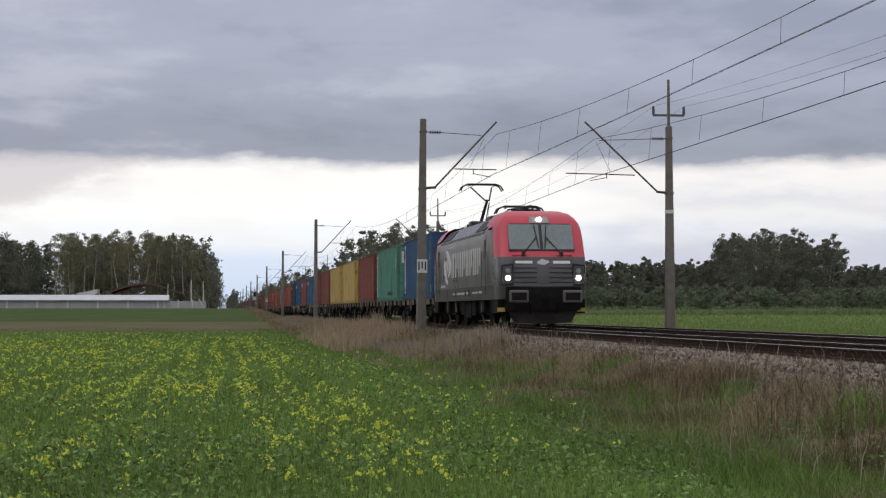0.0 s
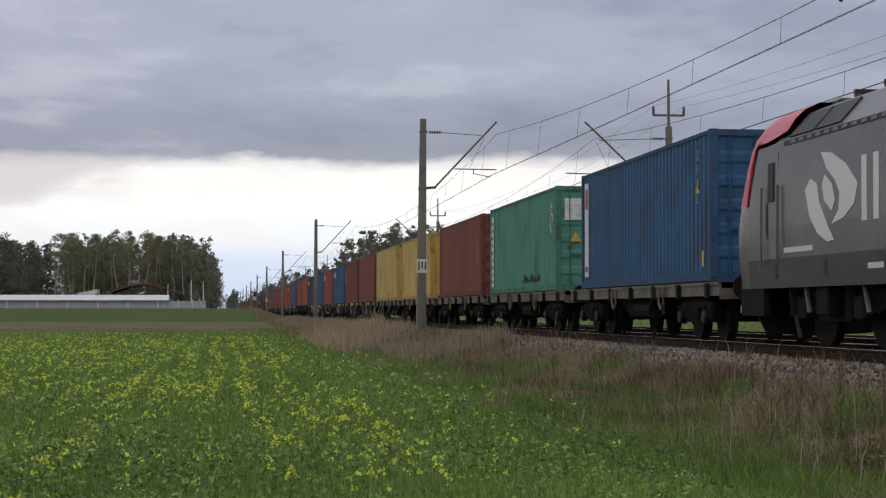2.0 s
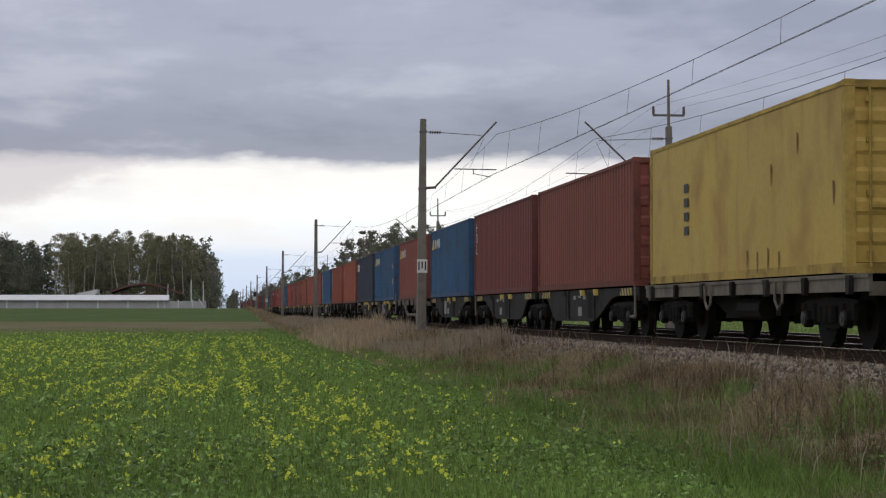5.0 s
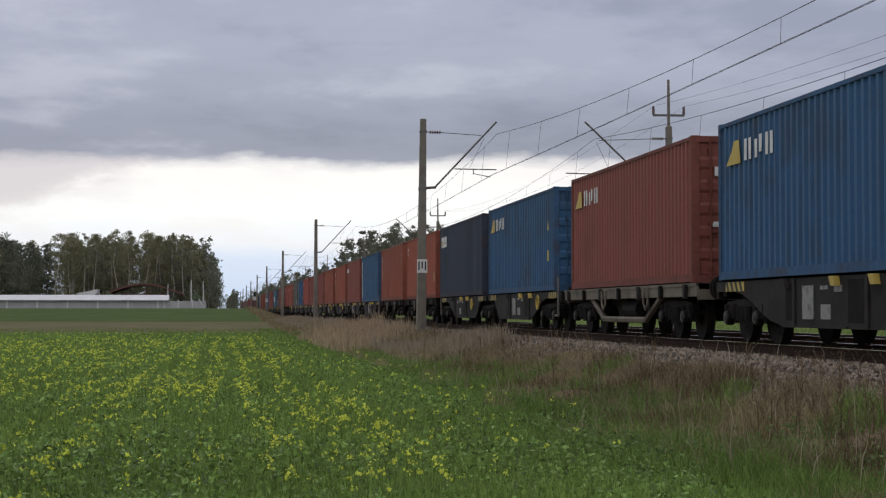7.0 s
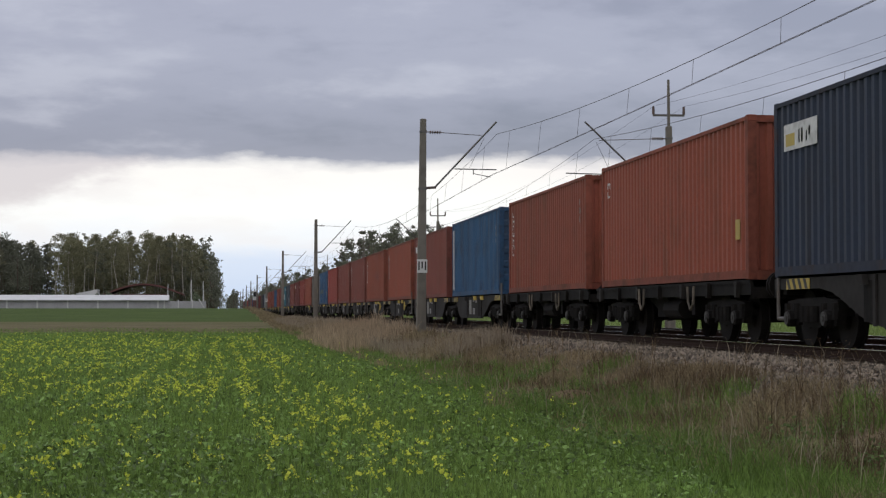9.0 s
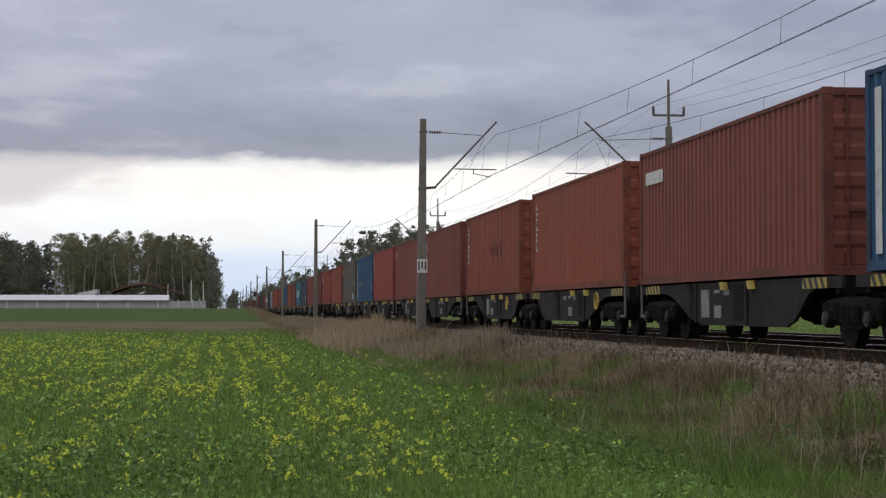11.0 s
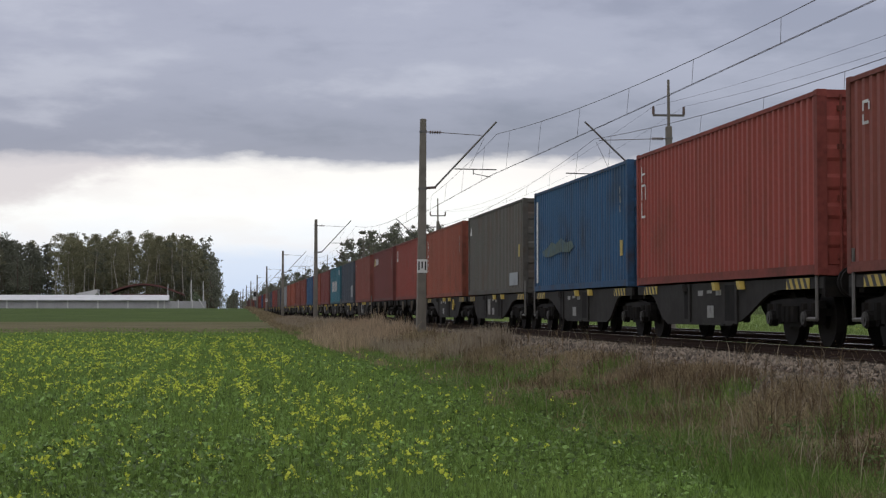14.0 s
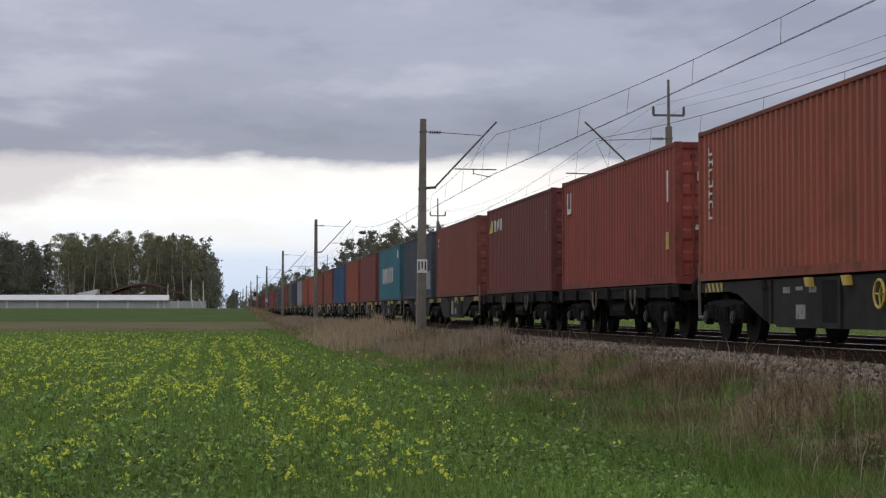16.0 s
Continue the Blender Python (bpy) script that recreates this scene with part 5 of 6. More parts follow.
def rape_field():
    # leaves
    x, y = spread(200000, 12, 116, -60, -5.4)
    keep = RNG.uniform(0, 1, len(x)) < np.clip(0.35 + rape_rows(x, y) * 0.75, 0, 1) * np.clip((-5.5 - x) / 2.4, 0.0, 1) ** 1.3
    x, y = x[keep], y[keep]
    h = RNG.uniform(0.03, 0.3, len(x)) * np.clip((-5.0 - x) / 2.4, 0.4, 1) * (0.8 + 0.35 * patchy(x, y, 0.4, 0.2, 5))
    c = np.stack([x, y, ground_many(x, y) + h], 1)
    v, f = quads(c, np.where(RNG.uniform(0, 1, len(x)) < 0.25, 0.072, 0.05) * (1 + y / 110), 0.35, 0.5)
    cloud_mesh("rape_leaves", v, f, LEAF, "broad blue-green leaves of flowering rape crop", "crop")
    # stalks and shoots
    x, y = spread(160000, 12, 116, -60, -5.2)
    keep = RNG.uniform(0, 1, len(x)) < np.clip((-5.3 - x + 0.8 * patchy(x, y, 0.5, 0.3, 13)) / 2.2, 0, 1)
    x, y = x[keep], y[keep]
    blade_object("rape_stalks", x, y, RNG.uniform(0.12, 0.4, len(x)) * np.clip((-5.0 - x) / 2.4, 0.45, 1), 0.006 * (1 + y / 32), 0.35, STALK, "upright green shoots of rape crop", "crop")
    # flower heads, each a few bright petals on a raised stem
    x, y = spread(36000, 12.5, 100, -60, -5.8, 0.75)
    w = np.clip(rape_rows(x, y) - 0.3, 0, 1) * np.where(x > -8.6, 0.25, 1.0) * np.clip((-5.8 - x) / 2.4, 0.03, 1) * np.clip((100 - y) / 30, 0.0, 1) * np.clip((y - 6) / 18, 0.62, 1)
    keep = RNG.uniform(0, 1, len(x)) < w * 0.6
    x, y = x[keep], y[keep]
    top = ground_many(x, y) + RNG.uniform(0.3, 0.5, len(x))
    stems = np.stack([x, y, top - 0.35], 1)
    vv, q, t = blades(stems, np.full(len(x), 0.35), np.full(len(x), 0.012), 0.05)
    blade_mesh("flower_stems", vv, q, t, STALK, "thin stems of the rape flowers", "crop")
    per = 7
    c = np.repeat(np.stack([x, y, top], 1), per, 0)
    c += RNG.normal(size=c.shape) * np.array([0.02, 0.02, 0.014])
    v, f = quads(c, np.repeat(0.023 * (1 + y / 200) * RNG.uniform(0.7, 1.35, len(y)), per), 0.4, 0.9)
    cloud_mesh("rape_flowers", v, f, FLOWER, "scattered bright yellow rape flower heads", "flowers")


def verge():
    # green grass along the foot of the bank and under the crop
    x, y = spread(170000, 12, 150, -40, -3.2)
    keep = RNG.uniform(0, 1, len(x)) < np.where(x > -7.6, 1.0, 0.32) * np.clip((-3.9 - x) / 1.5 + 0.1, 0, 1)
    x, y = x[keep], y[keep]
    tall = 0.75 + 0.5 * patchy(x, y, 0.8, 0.5, 2)
    blade_object("green_grass", x, y, RNG.uniform(0.08, 0.28, len(x)) * tall, 0.0065 * (1 + y / 32), 0.75, GRASS, "long green grass at the foot of the bank", "grass")
    # dry grass on the bank
    x, y = spread(220000, 11, 330, -6.1, -2.0)
    lush = patchy(x, y, 0.9, 0.35, 21)
    edge_in = np.clip((x + 5.9 + 1.3 * lush) / 2.0, 0, 1) * np.clip((-2.0 - x) / 1.3, 0.0, 1) ** 0.8
    keep = RNG.uniform(0, 1, len(x)) < edge_in * (0.55 + 0.45 * np.clip(lush + 0.5, 0, 1))
    x, y, lush = x[keep], y[keep], lush[keep]
    hump = np.where((y > 50) & (y < 130) & (x > -5.2), 1.9, np.where(y >= 130, 1.6, 1.0))
    blade_object("dry_grass", x, y, RNG.uniform(0.08, 0.3, len(x)) * np.clip(0.85 + 0.9 * lush, 0.35, 1.5) * hump * np.clip((-1.5 - x) / 1.6, 0.4, 1), 0.006 * (1 + y / 32), 0.9, STRAW, "matted straw-coloured dry grass on the bank", "grass")
    # russet weeds in clumps
    x, y = spread(60000, 12, 200, -5.2, -2.5)
    c = patchy(x, y, 0.75, 0.4, 33)
    keep = (c > 0.16) & (RNG.uniform(0, 1, len(x)) < 0.8)
    x, y, c = x[keep], y[keep], c[keep]
    blade_object("russet_weeds", x, y, RNG.uniform(0.15, 0.4, len(x)) * (0.7 + c), 0.006 * (1 + y / 32), 0.6, RUSSET, "clumps of russet withered weeds on the bank", "weeds")
    # green tufts on the bank
    x, y = spread(60000, 12, 120, -5.6, -2.6)
    c = patchy(x, y, 0.8, 0.45, 51)
    keep = c > 0.17 + 0.25 * (x + 3.6)
    x, y = x[keep], y[keep]
    blade_object("bank_tufts", x, y, RNG.uniform(0.12, 0.36, len(x)), 0.006 * (1 + y / 32), 0.8, GRASS, "green tufts among the dry grass", "grass")
    # single pale stalks that stand clear
    x, y = spread(900, 14, 90, -5.6, -1.9)
    blade_object("pale_stalks", x, y, RNG.uniform(0.3, 0.65, len(x)), 0.008 * (1 + y / 60), 0.5, PALE, "single pale dead stalks on the bank", "weeds")
    # tall pale grass that half hides the line around the first mast
    x, y = spread(30000, 48, 190, -5.0, -2.5)
    c = patchy(x, y, 0.5, 0.12, 77)
    keep = c > -0.12
    x, y, c = x[keep], y[keep], c[keep]
    blade_object("tall_dry_grass", x, y, RNG.uniform(0.35, 0.75, len(x)) * (0.85 + 0.6 * c), 0.007 * (1 + y / 50), 0.35, PALE, "tall pale dry grass beside the line", "grass")
    # the thick stand of tall dry reed grass where the bank begins
    x, y = RNG.uniform(-6.3, -2.9, 16000), RNG.uniform(66, 99, 16000)
    c = patchy(x, y, 0.7, 0.2, 91)
    keep = RNG.uniform(0, 1, len(x)) < np.clip((x + 6.4 + 0.8 * c) / 1.2, 0, 1) * np.clip((-2.7 - x) / 0.8, 0.2, 1)
    x, y, c = x[keep], y[keep], c[keep]
    blade_object("reed_grass", x, y, RNG.uniform(0.45, 1.2, len(x)) * (0.85 + 0.7 * c) * np.clip((x + 6.9) / 1.4, 0.45, 1), 0.016 * RNG.uniform(0.7, 1.3, len(x)), 0.4, REED, "tall stand of dry tan reed grass beside the line", "grass")
    # withered branching weeds, dark and rusty, on the near bank
    x, y = spread(260, 15, 75, -4.7, -2.6)
    keep = patchy(x, y, 0.5, 0.3, 61) > -0.15
    x, y = x[keep], y[keep]
    h = RNG.uniform(0.35, 0.8, len(x))
    foot = np.stack([x, y, ground_many(x, y) - 0.02], 1)
    stem_v, stem_q, stem_t = blades(foot, h, 0.008 * (1 + y / 45), 0.12)
    twigs = 9
    up = RNG.uniform(0.35, 1.0, (len(x), twigs))
    roots = np.repeat(foot, twigs, 0)
    roots[:, 2] += (up * h[:, None] * 0.85).ravel()
    twig_v, twig_q, twig_t = blades(roots, np.repeat(h, twigs) * RNG.uniform(0.15, 0.3, len(roots)), np.repeat(0.006 * (1 + y / 45), twigs), 1.3)
    k = 5 * len(x)
    blade_mesh("withered_weeds", np.concatenate([stem_v, twig_v]), np.concatenate([stem_q, twig_q + k]), np.concatenate([stem_t, twig_t + k]), RUSSET, "withered branching brown weeds on the bank", "weeds")
    heads = np.repeat(twig_v[:, 4, :], 3, 0) + RNG.normal(size=(3 * len(roots), 3)) * 0.02
    hv, hf = quads(heads, np.full(len(heads), 0.018) * (1 + np.repeat(np.repeat(y, twigs), 3) / 120), 0.1, 0.6)
    cloud_mesh("seed_heads", hv, hf, SEED, "dark brown seed heads of the withered weeds", "weeds")
    # broad-leaved weeds in the grass
    x, y = spread(1500, 13, 60, -8.2, -3.8)
    keep = patchy(x, y, 0.9, 0.6, 71) > 0.05
    x, y = x[keep], y[keep]
    c = np.repeat(np.stack([x, y, ground_many(x, y) + RNG.uniform(0.06, 0.2, len(x))], 1), 12, 0) + RNG.normal(size=(12 * len(x), 3)) * np.array([0.09, 0.09, 0.04])
    v, f = quads(c, np.full(len(c), 0.06), 0.5, 0.5)
    cloud_mesh("broad_weeds", v, f, DOCK, "low grey-green broad-leaved weeds in the grass", "weeds")
    # molehill of dry litter
    bm = B()
    for k in range(7):
        ring = []
        for i in range(14):
            a = 2 * math.pi * i / 14
            r = 0.55 * math.cos(k / 6 * math.pi / 2) * (1 + 0.18 * noise.noise((math.cos(a) * 2, math.sin(a) * 2, k)))
            ring.append(bm.verts.new((r * math.cos(a), r * math.sin(a), 0.26 * math.sin(k / 6 * math.pi / 2))))
        if k:
            for i in range(14):
                bm.faces.new((old[i], old[(i + 1) % 14], ring[(i + 1) % 14], ring[i]))
        old = ring
    hx, hy = -4.55, 29.5
    ob = part("litter_heap", mesh_of(bm, True), RUSSET, None, at=pose(hx, hy, ground_z(hx, hy) - 0.03))
    tagged(ob, "small brown heap of dead grass on the verge", "heap")


def far_fields():
    # right-hand field: low crop with yellow bloom
    n = 60000
    y = 30 * (330 / 30) ** RNG.uniform(0, 1, n)
    x = 9.5 + (0.42 * y - 9) * RNG.uniform(0, 1, n)
    ok = x > 9.5
    x, y = x[ok], y[ok]
    blade_object("right_crop", x, y, RNG.uniform(0.1, 0.3, len(x)), 0.02 * (1 + y / 60), 0.5, plant_mat("young_crop", (0.165, 0.22, 0.066), isl=0.15), "light green young crop beyond the line", "crop")
    n = 700
    y = 40 * (78 / 40) ** RNG.uniform(0, 1, n)
    x = 17 + (0.42 * y - 16) * RNG.uniform(0, 1, n)
    c = np.repeat(np.stack([x, y, ground_many(x, y) + 0.33], 1), 3, 0) + RNG.normal(size=(3 * n, 3)) * 0.03
    v, f = quads(c, np.full(3 * n, 0.045), 0.4, 0.9)
    cloud_mesh("right_flowers", v, f, FLOWER, "yellow bloom in the field beyond the line", "flowers")


rape_field()
verge()
far_fields()


def stones():
    """Loose ballast stones on the near shoulder and between the tracks."""
    n = 20000
    y = 13 * (110 / 13) ** RNG.uniform(0, 1, n)
    x = RNG.uniform(-3.35, -1.22, n)
    prof_x = np.array([-3.4, -3.0, -2.0, -1.75, -1.25])
    prof_z = np.array([-0.75, -0.72, -0.27, -0.22, -0.2])
    z = np.interp(x, prof_x, prof_z)
    z = np.maximum(z, ground_many(x, y)) + 0.005
    r = RNG.uniform(0.02, 0.052, n) * (1 + y / 200)
    octa = np.array([[1, 0, 0], [0, 1, 0], [-1, 0, 0], [0, -1, 0], [0, 0, 1], [0, 0, -1]], float)
    v = octa[None] * r[:, None, None] * RNG.uniform(0.6, 1.3, (n, 6, 1))
    a = RNG.uniform(0, 2 * np.pi, n)
    ca, sa = np.cos(a), np.sin(a)
    tilt = RNG.uniform(-0.8, 0.8, n)
    vx = v[:, :, 0] * ca[:, None] - v[:, :, 1] * sa[:, None]
    vy = v[:, :, 0] * sa[:, None] + v[:, :, 1] * ca[:, None]
    vz = v[:, :, 2] + tilt[:, None] * vx
    v = np.stack([vx + x[:, None], vy + y[:, None], vz + z[:, None]], 2)
    tri = np.array([[0, 1, 4], [1, 2, 4], [2, 3, 4], [3, 0, 4], [1, 0, 5], [2, 1, 5], [3, 2, 5], [0, 3, 5]])
    f = (6 * np.arange(n)[:, None, None] + tri[None]).reshape(-1, 3)
    stone = material("ballast_stone", (0.165, 0.136, 0.105), rough=0.95, vary=0.3, grain=30, coarse=2.0, per_island=0.75)
    cloud_mesh("ballast_stones", v, f, stone, "loose grey brown ballast stones on the shoulder", "ballast")


stones()


# ---- woods ----
PINE = plant_mat("pine_needles", (0.16, 0.165, 0.125), isl=0.12, rough=0.8, spec=0.1)
BIRCH = plant_mat("birch_leaves", (0.20, 0.195, 0.12), isl=0.1, rough=0.8, spec=0.1)
SHRUB = plant_mat("shrub_leaves", (0.165, 0.195, 0.125), isl=0.12, rough=0.8, spec=0.1)
HEDGE = plant_mat("hedge_leaves", (0.19, 0.24, 0.11), isl=0.4, rough=0.8, spec=0.1)
BARK = material("pine_bark", (0.11, 0.075, 0.055), rough=0.95, vary=0.3, coarse=1.0)
BIRCH_BARK = material("birch_bark", (0.36, 0.34, 0.3), rough=0.8, vary=0.3, coarse=2.0, dirt=(0.05, 0.05, 0.05))


def crown_points(x, y, z, h, kind, n):
    """Leaf places of one tree: clumps on limbs, with gaps and an uneven outline."""
    if kind == "pine":
        k, lo, hi, wide = 26, 0.2, 1.0, 0.16
    elif kind == "edge":
        k, lo, hi, wide = 30, 0.42, 1.0, 0.15
    elif kind == "shrub":
        k, lo, hi, wide = 16, 0.08, 1.0, 0.42
    else:
        k, lo, hi, wide = 44, 0.04, 1.0, 0.2
    t = RNG.uniform(0, 1, k) ** 0.8
    zz = lo + (hi - lo) * t
    prof = np.sin(np.pi * np.clip(0.25 + 0.72 * t, 0, 1)) ** 0.7
    a = RNG.uniform(0, 2 * np.pi, k)
    rad = wide * h * prof * RNG.uniform(0.35, 1.0, k)
    cx, cy, cz = x + rad * np.cos(a), y + rad * np.sin(a), z + zz * h
    cs = wide * h * RNG.uniform(0.22, 0.55, k) * (0.5 + 0.55 * prof)
    w = RNG.integers(0, k, n)
    d = RNG.normal(size=(n, 3))
    d /= np.linalg.norm(d, axis=1)[:, None]
    d *= (RNG.uniform(0, 1, n) ** 0.45)[:, None]
    out = np.stack([cx[w], cy[w], cz[w]], 1) + d * cs[w][:, None] * np.array([1, 1, 0.75])
    out[:, 2] = np.maximum(out[:, 2], z + 0.2)
    return out


def trunk_faces(x, y, z, h, r):
    """A slightly bent tapering stem of five sides."""
    bend = RNG.normal(size=(4, 2)) * 0.02 * h
    bend[0] = 0
    rings = []
    for i, t in enumerate((0.0, 0.33, 0.66, 0.92)):
        a = np.arange(5) * 2 * np.pi / 5
        rr = r * (1 - 0.75 * t)
        rings.append(np.stack([x + bend[i, 0] + rr * np.cos(a), y + bend[i, 1] + rr * np.sin(a), np.full(5, z - 0.2 + t * h)], 1))
    return np.concatenate(rings)


def trunk_mesh(name, list_of, mat, label, category, parent=None):
    v = np.concatenate(list_of)
    fs = []
    for k in range(len(list_of)):
        for s in range(3):
            for i in range(5):
                b = 20 * k + 5 * s
                fs.append((b + i, b + (i + 1) % 5, b + 5 + (i + 1) % 5, b + 5 + i))
    return cloud_mesh(name, v, np.array(fs), mat, label, category, parent)


def wood(name, trees, leaf, bark, size, n, label, deep=24):
    """A stand of trees too many to count: leaves and stems. trees: rows of x, y, height, kind."""
    pts, stems, sizes = [], [], []
    front = min(t[1] for t in trees) + deep
    for x, y, h, kind in trees:
        z = ground_z(x, y)
        few, wide = (n, size) if y < front else (n // 3, size * 1.7)
        pts.append(crown_points(x, y, z, h, kind, few))
        sizes.append(np.full(few, wide))
        stems.append(trunk_faces(x, y, z, h * 0.9, 0.007 * h + 0.03))
    v, f = quads(np.concatenate(pts), np.concatenate(sizes), 0.2, 0.55)
    root = empty(name, label, "woodland", "", "stuff")
    cloud_mesh("crowns", v, f, leaf, "", "", root)
    trunk_mesh("trunks", stems, bark, "", "", root)
    return root


def single_tree(x, y, h, kind, leaf, bark, label, n=1300, size=0.28):
    root = empty("tree", label, "tree", "trees at the wood's edge", at=pose(x, y, ground_z(x, y)))
    v, f = quads(crown_points(0, 0, 0, h, kind, n), np.full(n, size), 0.2, 0.8)
    cloud_mesh("crown", v, f, leaf, "", "", root)
    trunk_mesh("trunk", [trunk_faces(0, 0, 0, h * 0.9, 0.006 * h + 0.03)], bark, "", "", root)


def woods():
    R = random.Random(5)
    # behind the farm: dark pines, then lighter birches
    left_dark, left_light = [], []
    for _ in range(240):
        x, y = R.uniform(-118, -15), R.uniform(385, 440)
        if -50.4 < x < -45.4:
            continue
        h = 15.4 + R.uniform(-1.6, 1.3)
        if x < -47 and x > -60:
            h *= 0.97
        (left_dark if x < -47 and R.random() < 0.8 or R.random() < 0.2 else left_light).append((x, y, h, "birch"))
    for _ in range(150):
        y = R.uniform(430, 1500)
        left_dark.append((R.uniform(-26, -12.6) + 0.6, y, R.uniform(13, 17.5), "birch"))
    for _ in range(110):
        x = R.uniform(-122, -17)
        if not -50.8 < x < -45.2:
            left_dark.append((x, R.uniform(412, 450), R.uniform(11.5, 14.0), "birch"))
    wood("pine_wood", left_dark, PINE, BARK, 0.38, 1900, "dense dark wood behind the farm")
    wood("birch_wood", left_light, BIRCH, BIRCH_BARK, 0.33, 2600, "olive-green birch wood with pale trunks behind the farm")
    for x, y, h in ((-57, 383, 14.6), (-44, 382, 15.4), (-41.6, 384, 15.6), (-38.5, 383, 15.5), (-36, 381, 15.0), (-32, 384, 16.4), (-29.3, 382, 16.0), (-26, 383, 16.4), (-23.5, 381, 15.0), (-20.5, 384, 15.8), (-18, 382, 15.4), (-16.4, 386, 14.6), (-13.8, 392, 10.5)):
        single_tree(x, y, h, "edge", BIRCH, BIRCH_BARK, "tall birch with pale trunk at the edge of the wood")
    # pines on the far side of the line, running off into the distance
    far_line, stand = [], []
    for _ in range(150):
        y = R.uniform(330, 1000)
        far_line.append((R.uniform(14.5, 40) + 0.004 * y, y, R.uniform(12.5, 16.5) * (1 if y < 560 else 0.8), "pine"))
    for _ in range(90):
        far_line.append((R.uniform(14.5, 44), R.uniform(318, 400), R.uniform(12.0, 16.2), "pine"))
    for _ in range(110):
        y = R.uniform(520, 1100)
        far_line.append((R.uniform(9.5, 30), y, R.uniform(10, 13.5), "birch"))
    for _ in range(60):
        y = R.uniform(700, 1600)
        far_line.append((R.uniform(10, 34), y, R.uniform(10, 14), "birch"))
    for _ in range(130):
        far_line.append((R.uniform(-30, 70), R.uniform(1650, 2300), R.uniform(10, 17), "birch"))
    for _ in range(60):
        x = R.uniform(24, 58)
        far_line.append((x, R.uniform(330, 385), R.uniform(11.5, 14) - 0.1 * (x - 24), "pine"))
    wood("pine_wood", far_line, PINE, BARK, 0.42, 1100, "dark pine wood beside the line into the distance", 80)
    for x, y, h in ((16.8, 322, 15.5), (20.5, 318, 16.8), (24.5, 322, 16.0), (29.5, 325, 16.4), (33.0, 330, 14.6), (14.8, 352, 14.6)):
        single_tree(x, y, h, "pine", PINE, BARK, "dark pine with open crown beside the line", 800, 0.36)
    # the long wood across the right-hand field
    for _ in range(430):
        x, y = R.uniform(55, 180), R.uniform(352, 420)
        px = x / y
        h = 10.2 + R.uniform(-1.2, 1.3)
        if 0.254 < px < 0.33:
            h = 16.4 + R.uniform(-1.8, 1.3) - 30 * abs(px - 0.281)
        stand.append((x, y, h, "pine"))
    for _ in range(170):
        stand.append((R.uniform(58, 195), R.uniform(400, 440), R.uniform(8.0, 10.5), "birch"))
    wood("pine_wood", stand, PINE, BARK, 0.4, 1500, "long dark pine wood across the far field")
    shr = [(R.uniform(48, 180), R.uniform(340, 356), R.uniform(3.2, 5.6), "shrub") for _ in range(330)] + [(R.uniform(48, 185), R.uniform(358, 372), R.uniform(3.5, 6.0), "shrub") for _ in range(200)]
    wood("undergrowth", shr, SHRUB, BARK, 0.6, 300, "bushy undergrowth along the wood")
    hedge = [(R.uniform(30, 180), R.uniform(322, 328), R.uniform(1.1, 1.7), "shrub") for _ in range(420)]
    x, y = RNG.uniform(28, 185, 26000), RNG.uniform(312, 321, 26000)
    blade_object("field_margin", x, y, RNG.uniform(0.7, 1.5, len(x)) * (0.85 + 0.4 * patchy(x, y, 0.1, 0.05, 19)), np.full(len(x), 0.13), 0.5, plant_mat("margin_grass", (0.2, 0.245, 0.11), isl=0.15), "tall pale green grass along the far field's edge", "grass")
    wood("hedge", hedge, HEDGE, BARK, 0.22, 160, "low light green hedge across the far field")
    side = [(R.uniform(-6.5, -4.6), R.uniform(540, 950), R.uniform(4.5, 6.5), "birch") for _ in range(34)]
    wood("trackside_bushes", side, PINE, BARK, 0.4, 260, "dark bushes beside the line far off")
    low = [(R.uniform(-90, -14), R.uniform(340, 352), R.uniform(1.5, 3.2), "shrub") for _ in range(60)]
    wood("undergrowth", low, SHRUB, BARK, 0.4, 200, "bushes around the farm buildings")


woods()


# ---- farm at the edge of the wood ----
WHITE_ROOF = material("pale_metal_roof", (0.5, 0.5, 0.5), rough=0.5, vary=0.08, coarse=0.3, dirt=(0.3, 0.3, 0.28), dirt_amount=0.4)
FARM_WALL = material("grey_block_wall", (0.33, 0.33, 0.34), rough=0.9, vary=0.15, coarse=0.5, dirt=(0.2, 0.2, 0.19))
RED_ROOF = material("dark_red_roof", (0.10, 0.036, 0.032), rough=0.7, vary=0.2, coarse=0.5)


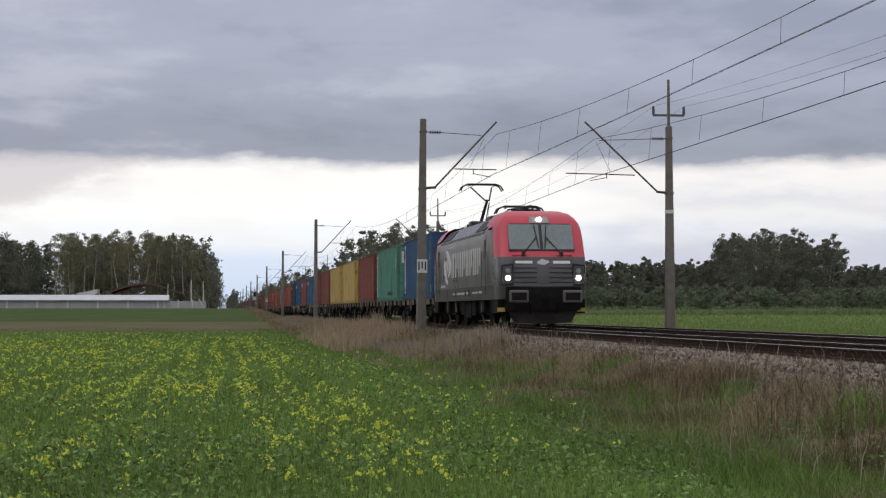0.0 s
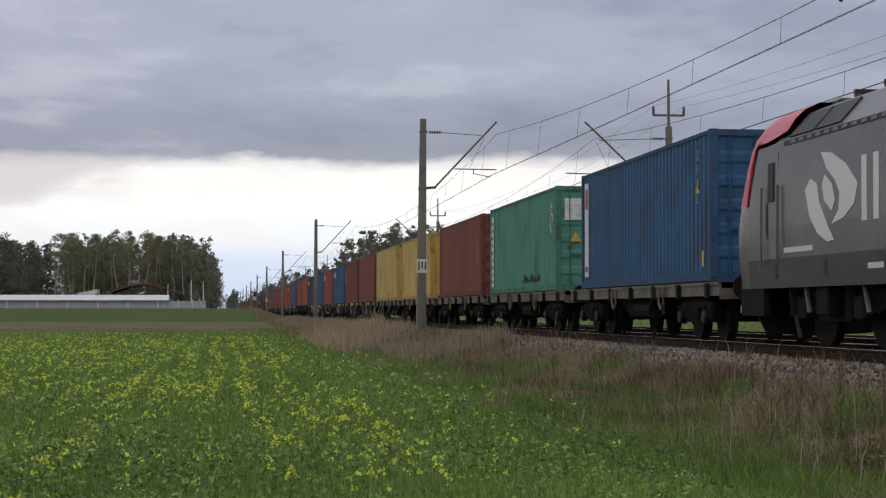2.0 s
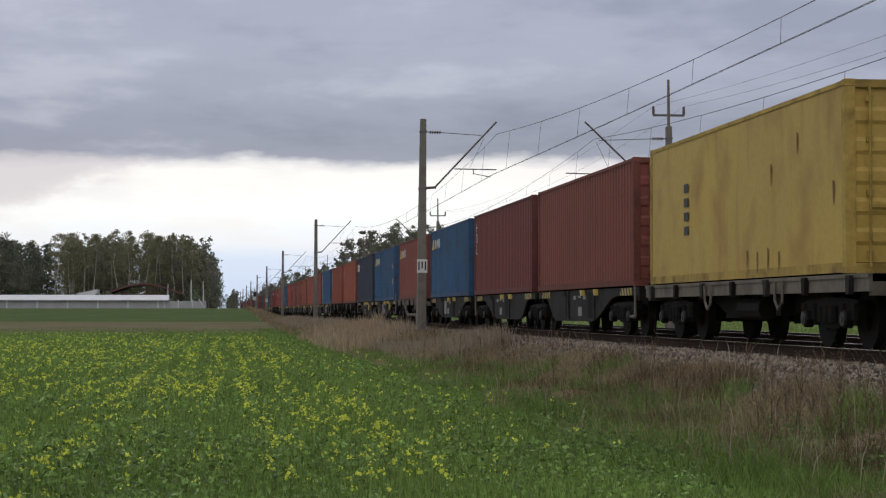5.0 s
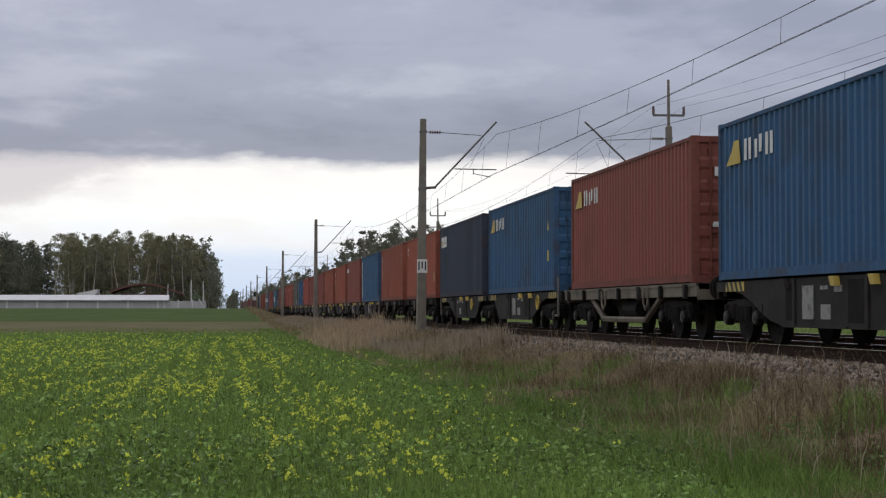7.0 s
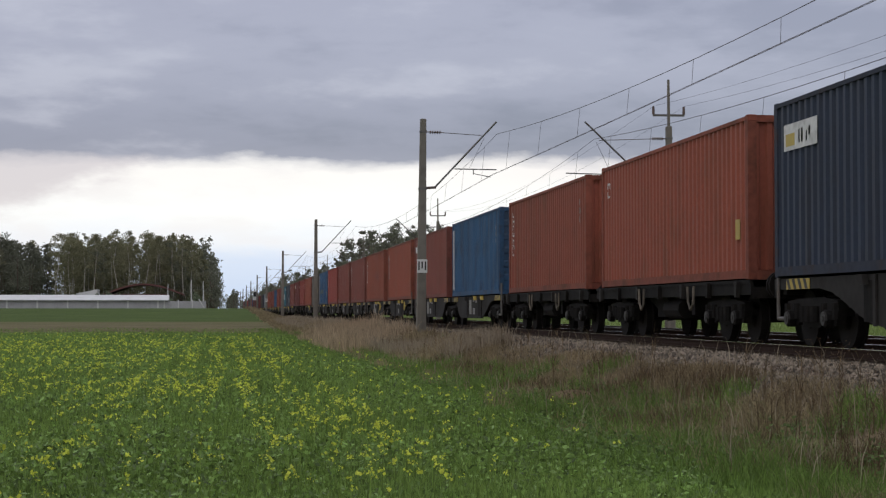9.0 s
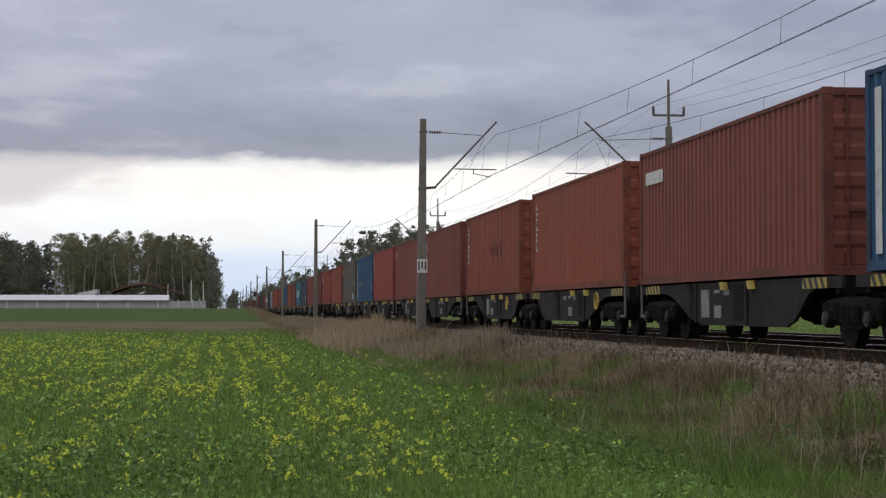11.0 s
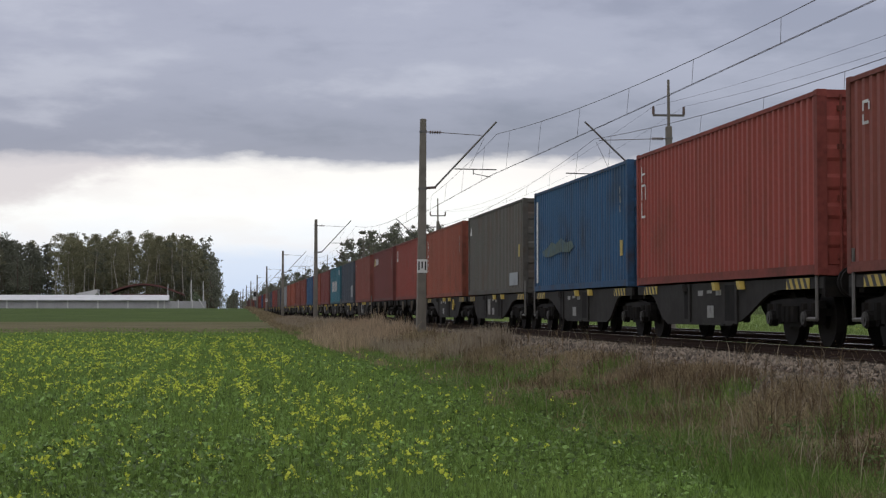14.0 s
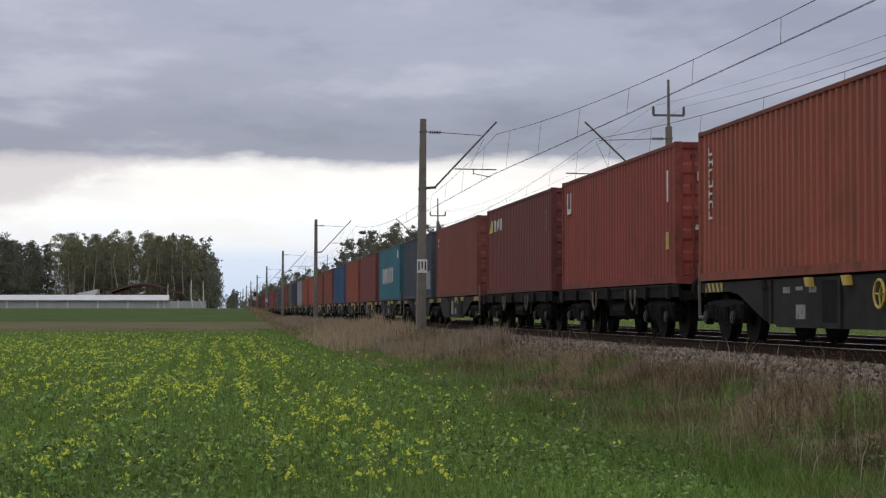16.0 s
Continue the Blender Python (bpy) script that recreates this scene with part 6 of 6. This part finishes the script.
def farm():
    g = 0.95
    house = empty("farm_building", "long low grey farm building with pale metal roof", "farm building", at=pose(0, 330, g))
    part("wall", box(B(), -95, -20.5, 0, 8, -0.4, 1.55), FARM_WALL, house)
    part("roof", prism(B(), [(-0.5, 1.55), (4.5, 2.5), (9, 1.55), (9, 1.45), (-0.5, 1.45)], "x", -96, -19.6), WHITE_ROOF, house, "pale grey sloping metal roof")
    for k in range(15):
        part("wall_post", box(B(), -0.14, 0.14, -0.12, 0.0, -0.4, 1.5), WHITE_ROOF, house, at=pose(-21.5 - 5.35 * k, 0, 0))
    fence = empty("concrete_fence", "low grey concrete panel fence with pale posts", "fence", at=pose(0, 330, g))
    for k in range(3):
        part("panel", box(B(), -20.3 + 2.5 * k, -17.85 + 2.5 * k, 0.1, 0.2, -0.4, 1.35), FARM_WALL, fence)
        part("fence_post", box(B(), -20.45 + 2.5 * k, -20.25 + 2.5 * k, 0.05, 0.25, -0.4, 1.6), WHITE_ROOF, fence)
    part("corner_brace", rod(B(), (-13.0, 0.1, -0.3), (-14.2, 0.1, 1.7), 0.1, n=6), WHITE_ROOF, fence)
    shed = empty("shed", "small shed with white gable roof behind the farm building", "shed", at=pose(0, 344, g))
    part("wall", box(B(), -39, -33.4, 0, 6, -0.4, 2.3), FARM_WALL, shed)
    part("roof", prism(B(), [(-40, 2.2), (-33.2, 3.65), (-33.2, 2.2)], "y", -0.3, 6.3), WHITE_ROOF, shed)
    barn = empty("barn", "barn with dark red arched roof at the wood", "barn", at=pose(0, 368, g))
    part("wall", box(B(), -32.5, -20.8, 0.3, 14, -0.4, 3.0), RED_ROOF, barn)
    arc = [(-33.6 + 16 * t, 3.0 + 2.1 * math.sin(math.pi * t)) for t in [k / 12 for k in range(13)]]
    part("roof", prism(B(), arc + [(x, z - 0.35) for x, z in arc[::-1]], "y", -0.4, 14.4), RED_ROOF, barn, "dark red arched roof")
    for x, y, h in ((-13.4, 331, 5.0), (-19.9, 336, 4.6), (-15.6, 334, 5.2)):
        p = tagged(part("pole", rod(B(), (0, 0, -0.3), (0, 0, h), 0.11, 0.07), WHITE_ROOF, None, at=pose(x, y, g)), "pale upright utility pole by the farm", "pole")


farm()


def line_signal():
    s = empty("line_signal", "grey signal post with white and black board", "railway signal", at=pose(-2.6, 408, -0.5))
    part("post", rod(B(), (0, 0, 0), (0, 0, 6.0), 0.1, n=8), STEEL, s)
    part("board", box(B(), -0.45, 0.45, -0.15, -0.05, 3.4, 5.6), MARK, s, "white board")
    part("lamp_head", box(B(), -0.3, 0.3, -0.3, -0.15, 4.2, 5.3, 0.03), BLACK, s)


line_signal()
sleepers(near_track, 0.0)


def motions():
    """The train runs along the near track toward and past the camera."""
    for thing, u, z in MOVERS:
        walk(thing, [(t, pose(0, u - s, z)) for t, s in TRAVEL])


motions()
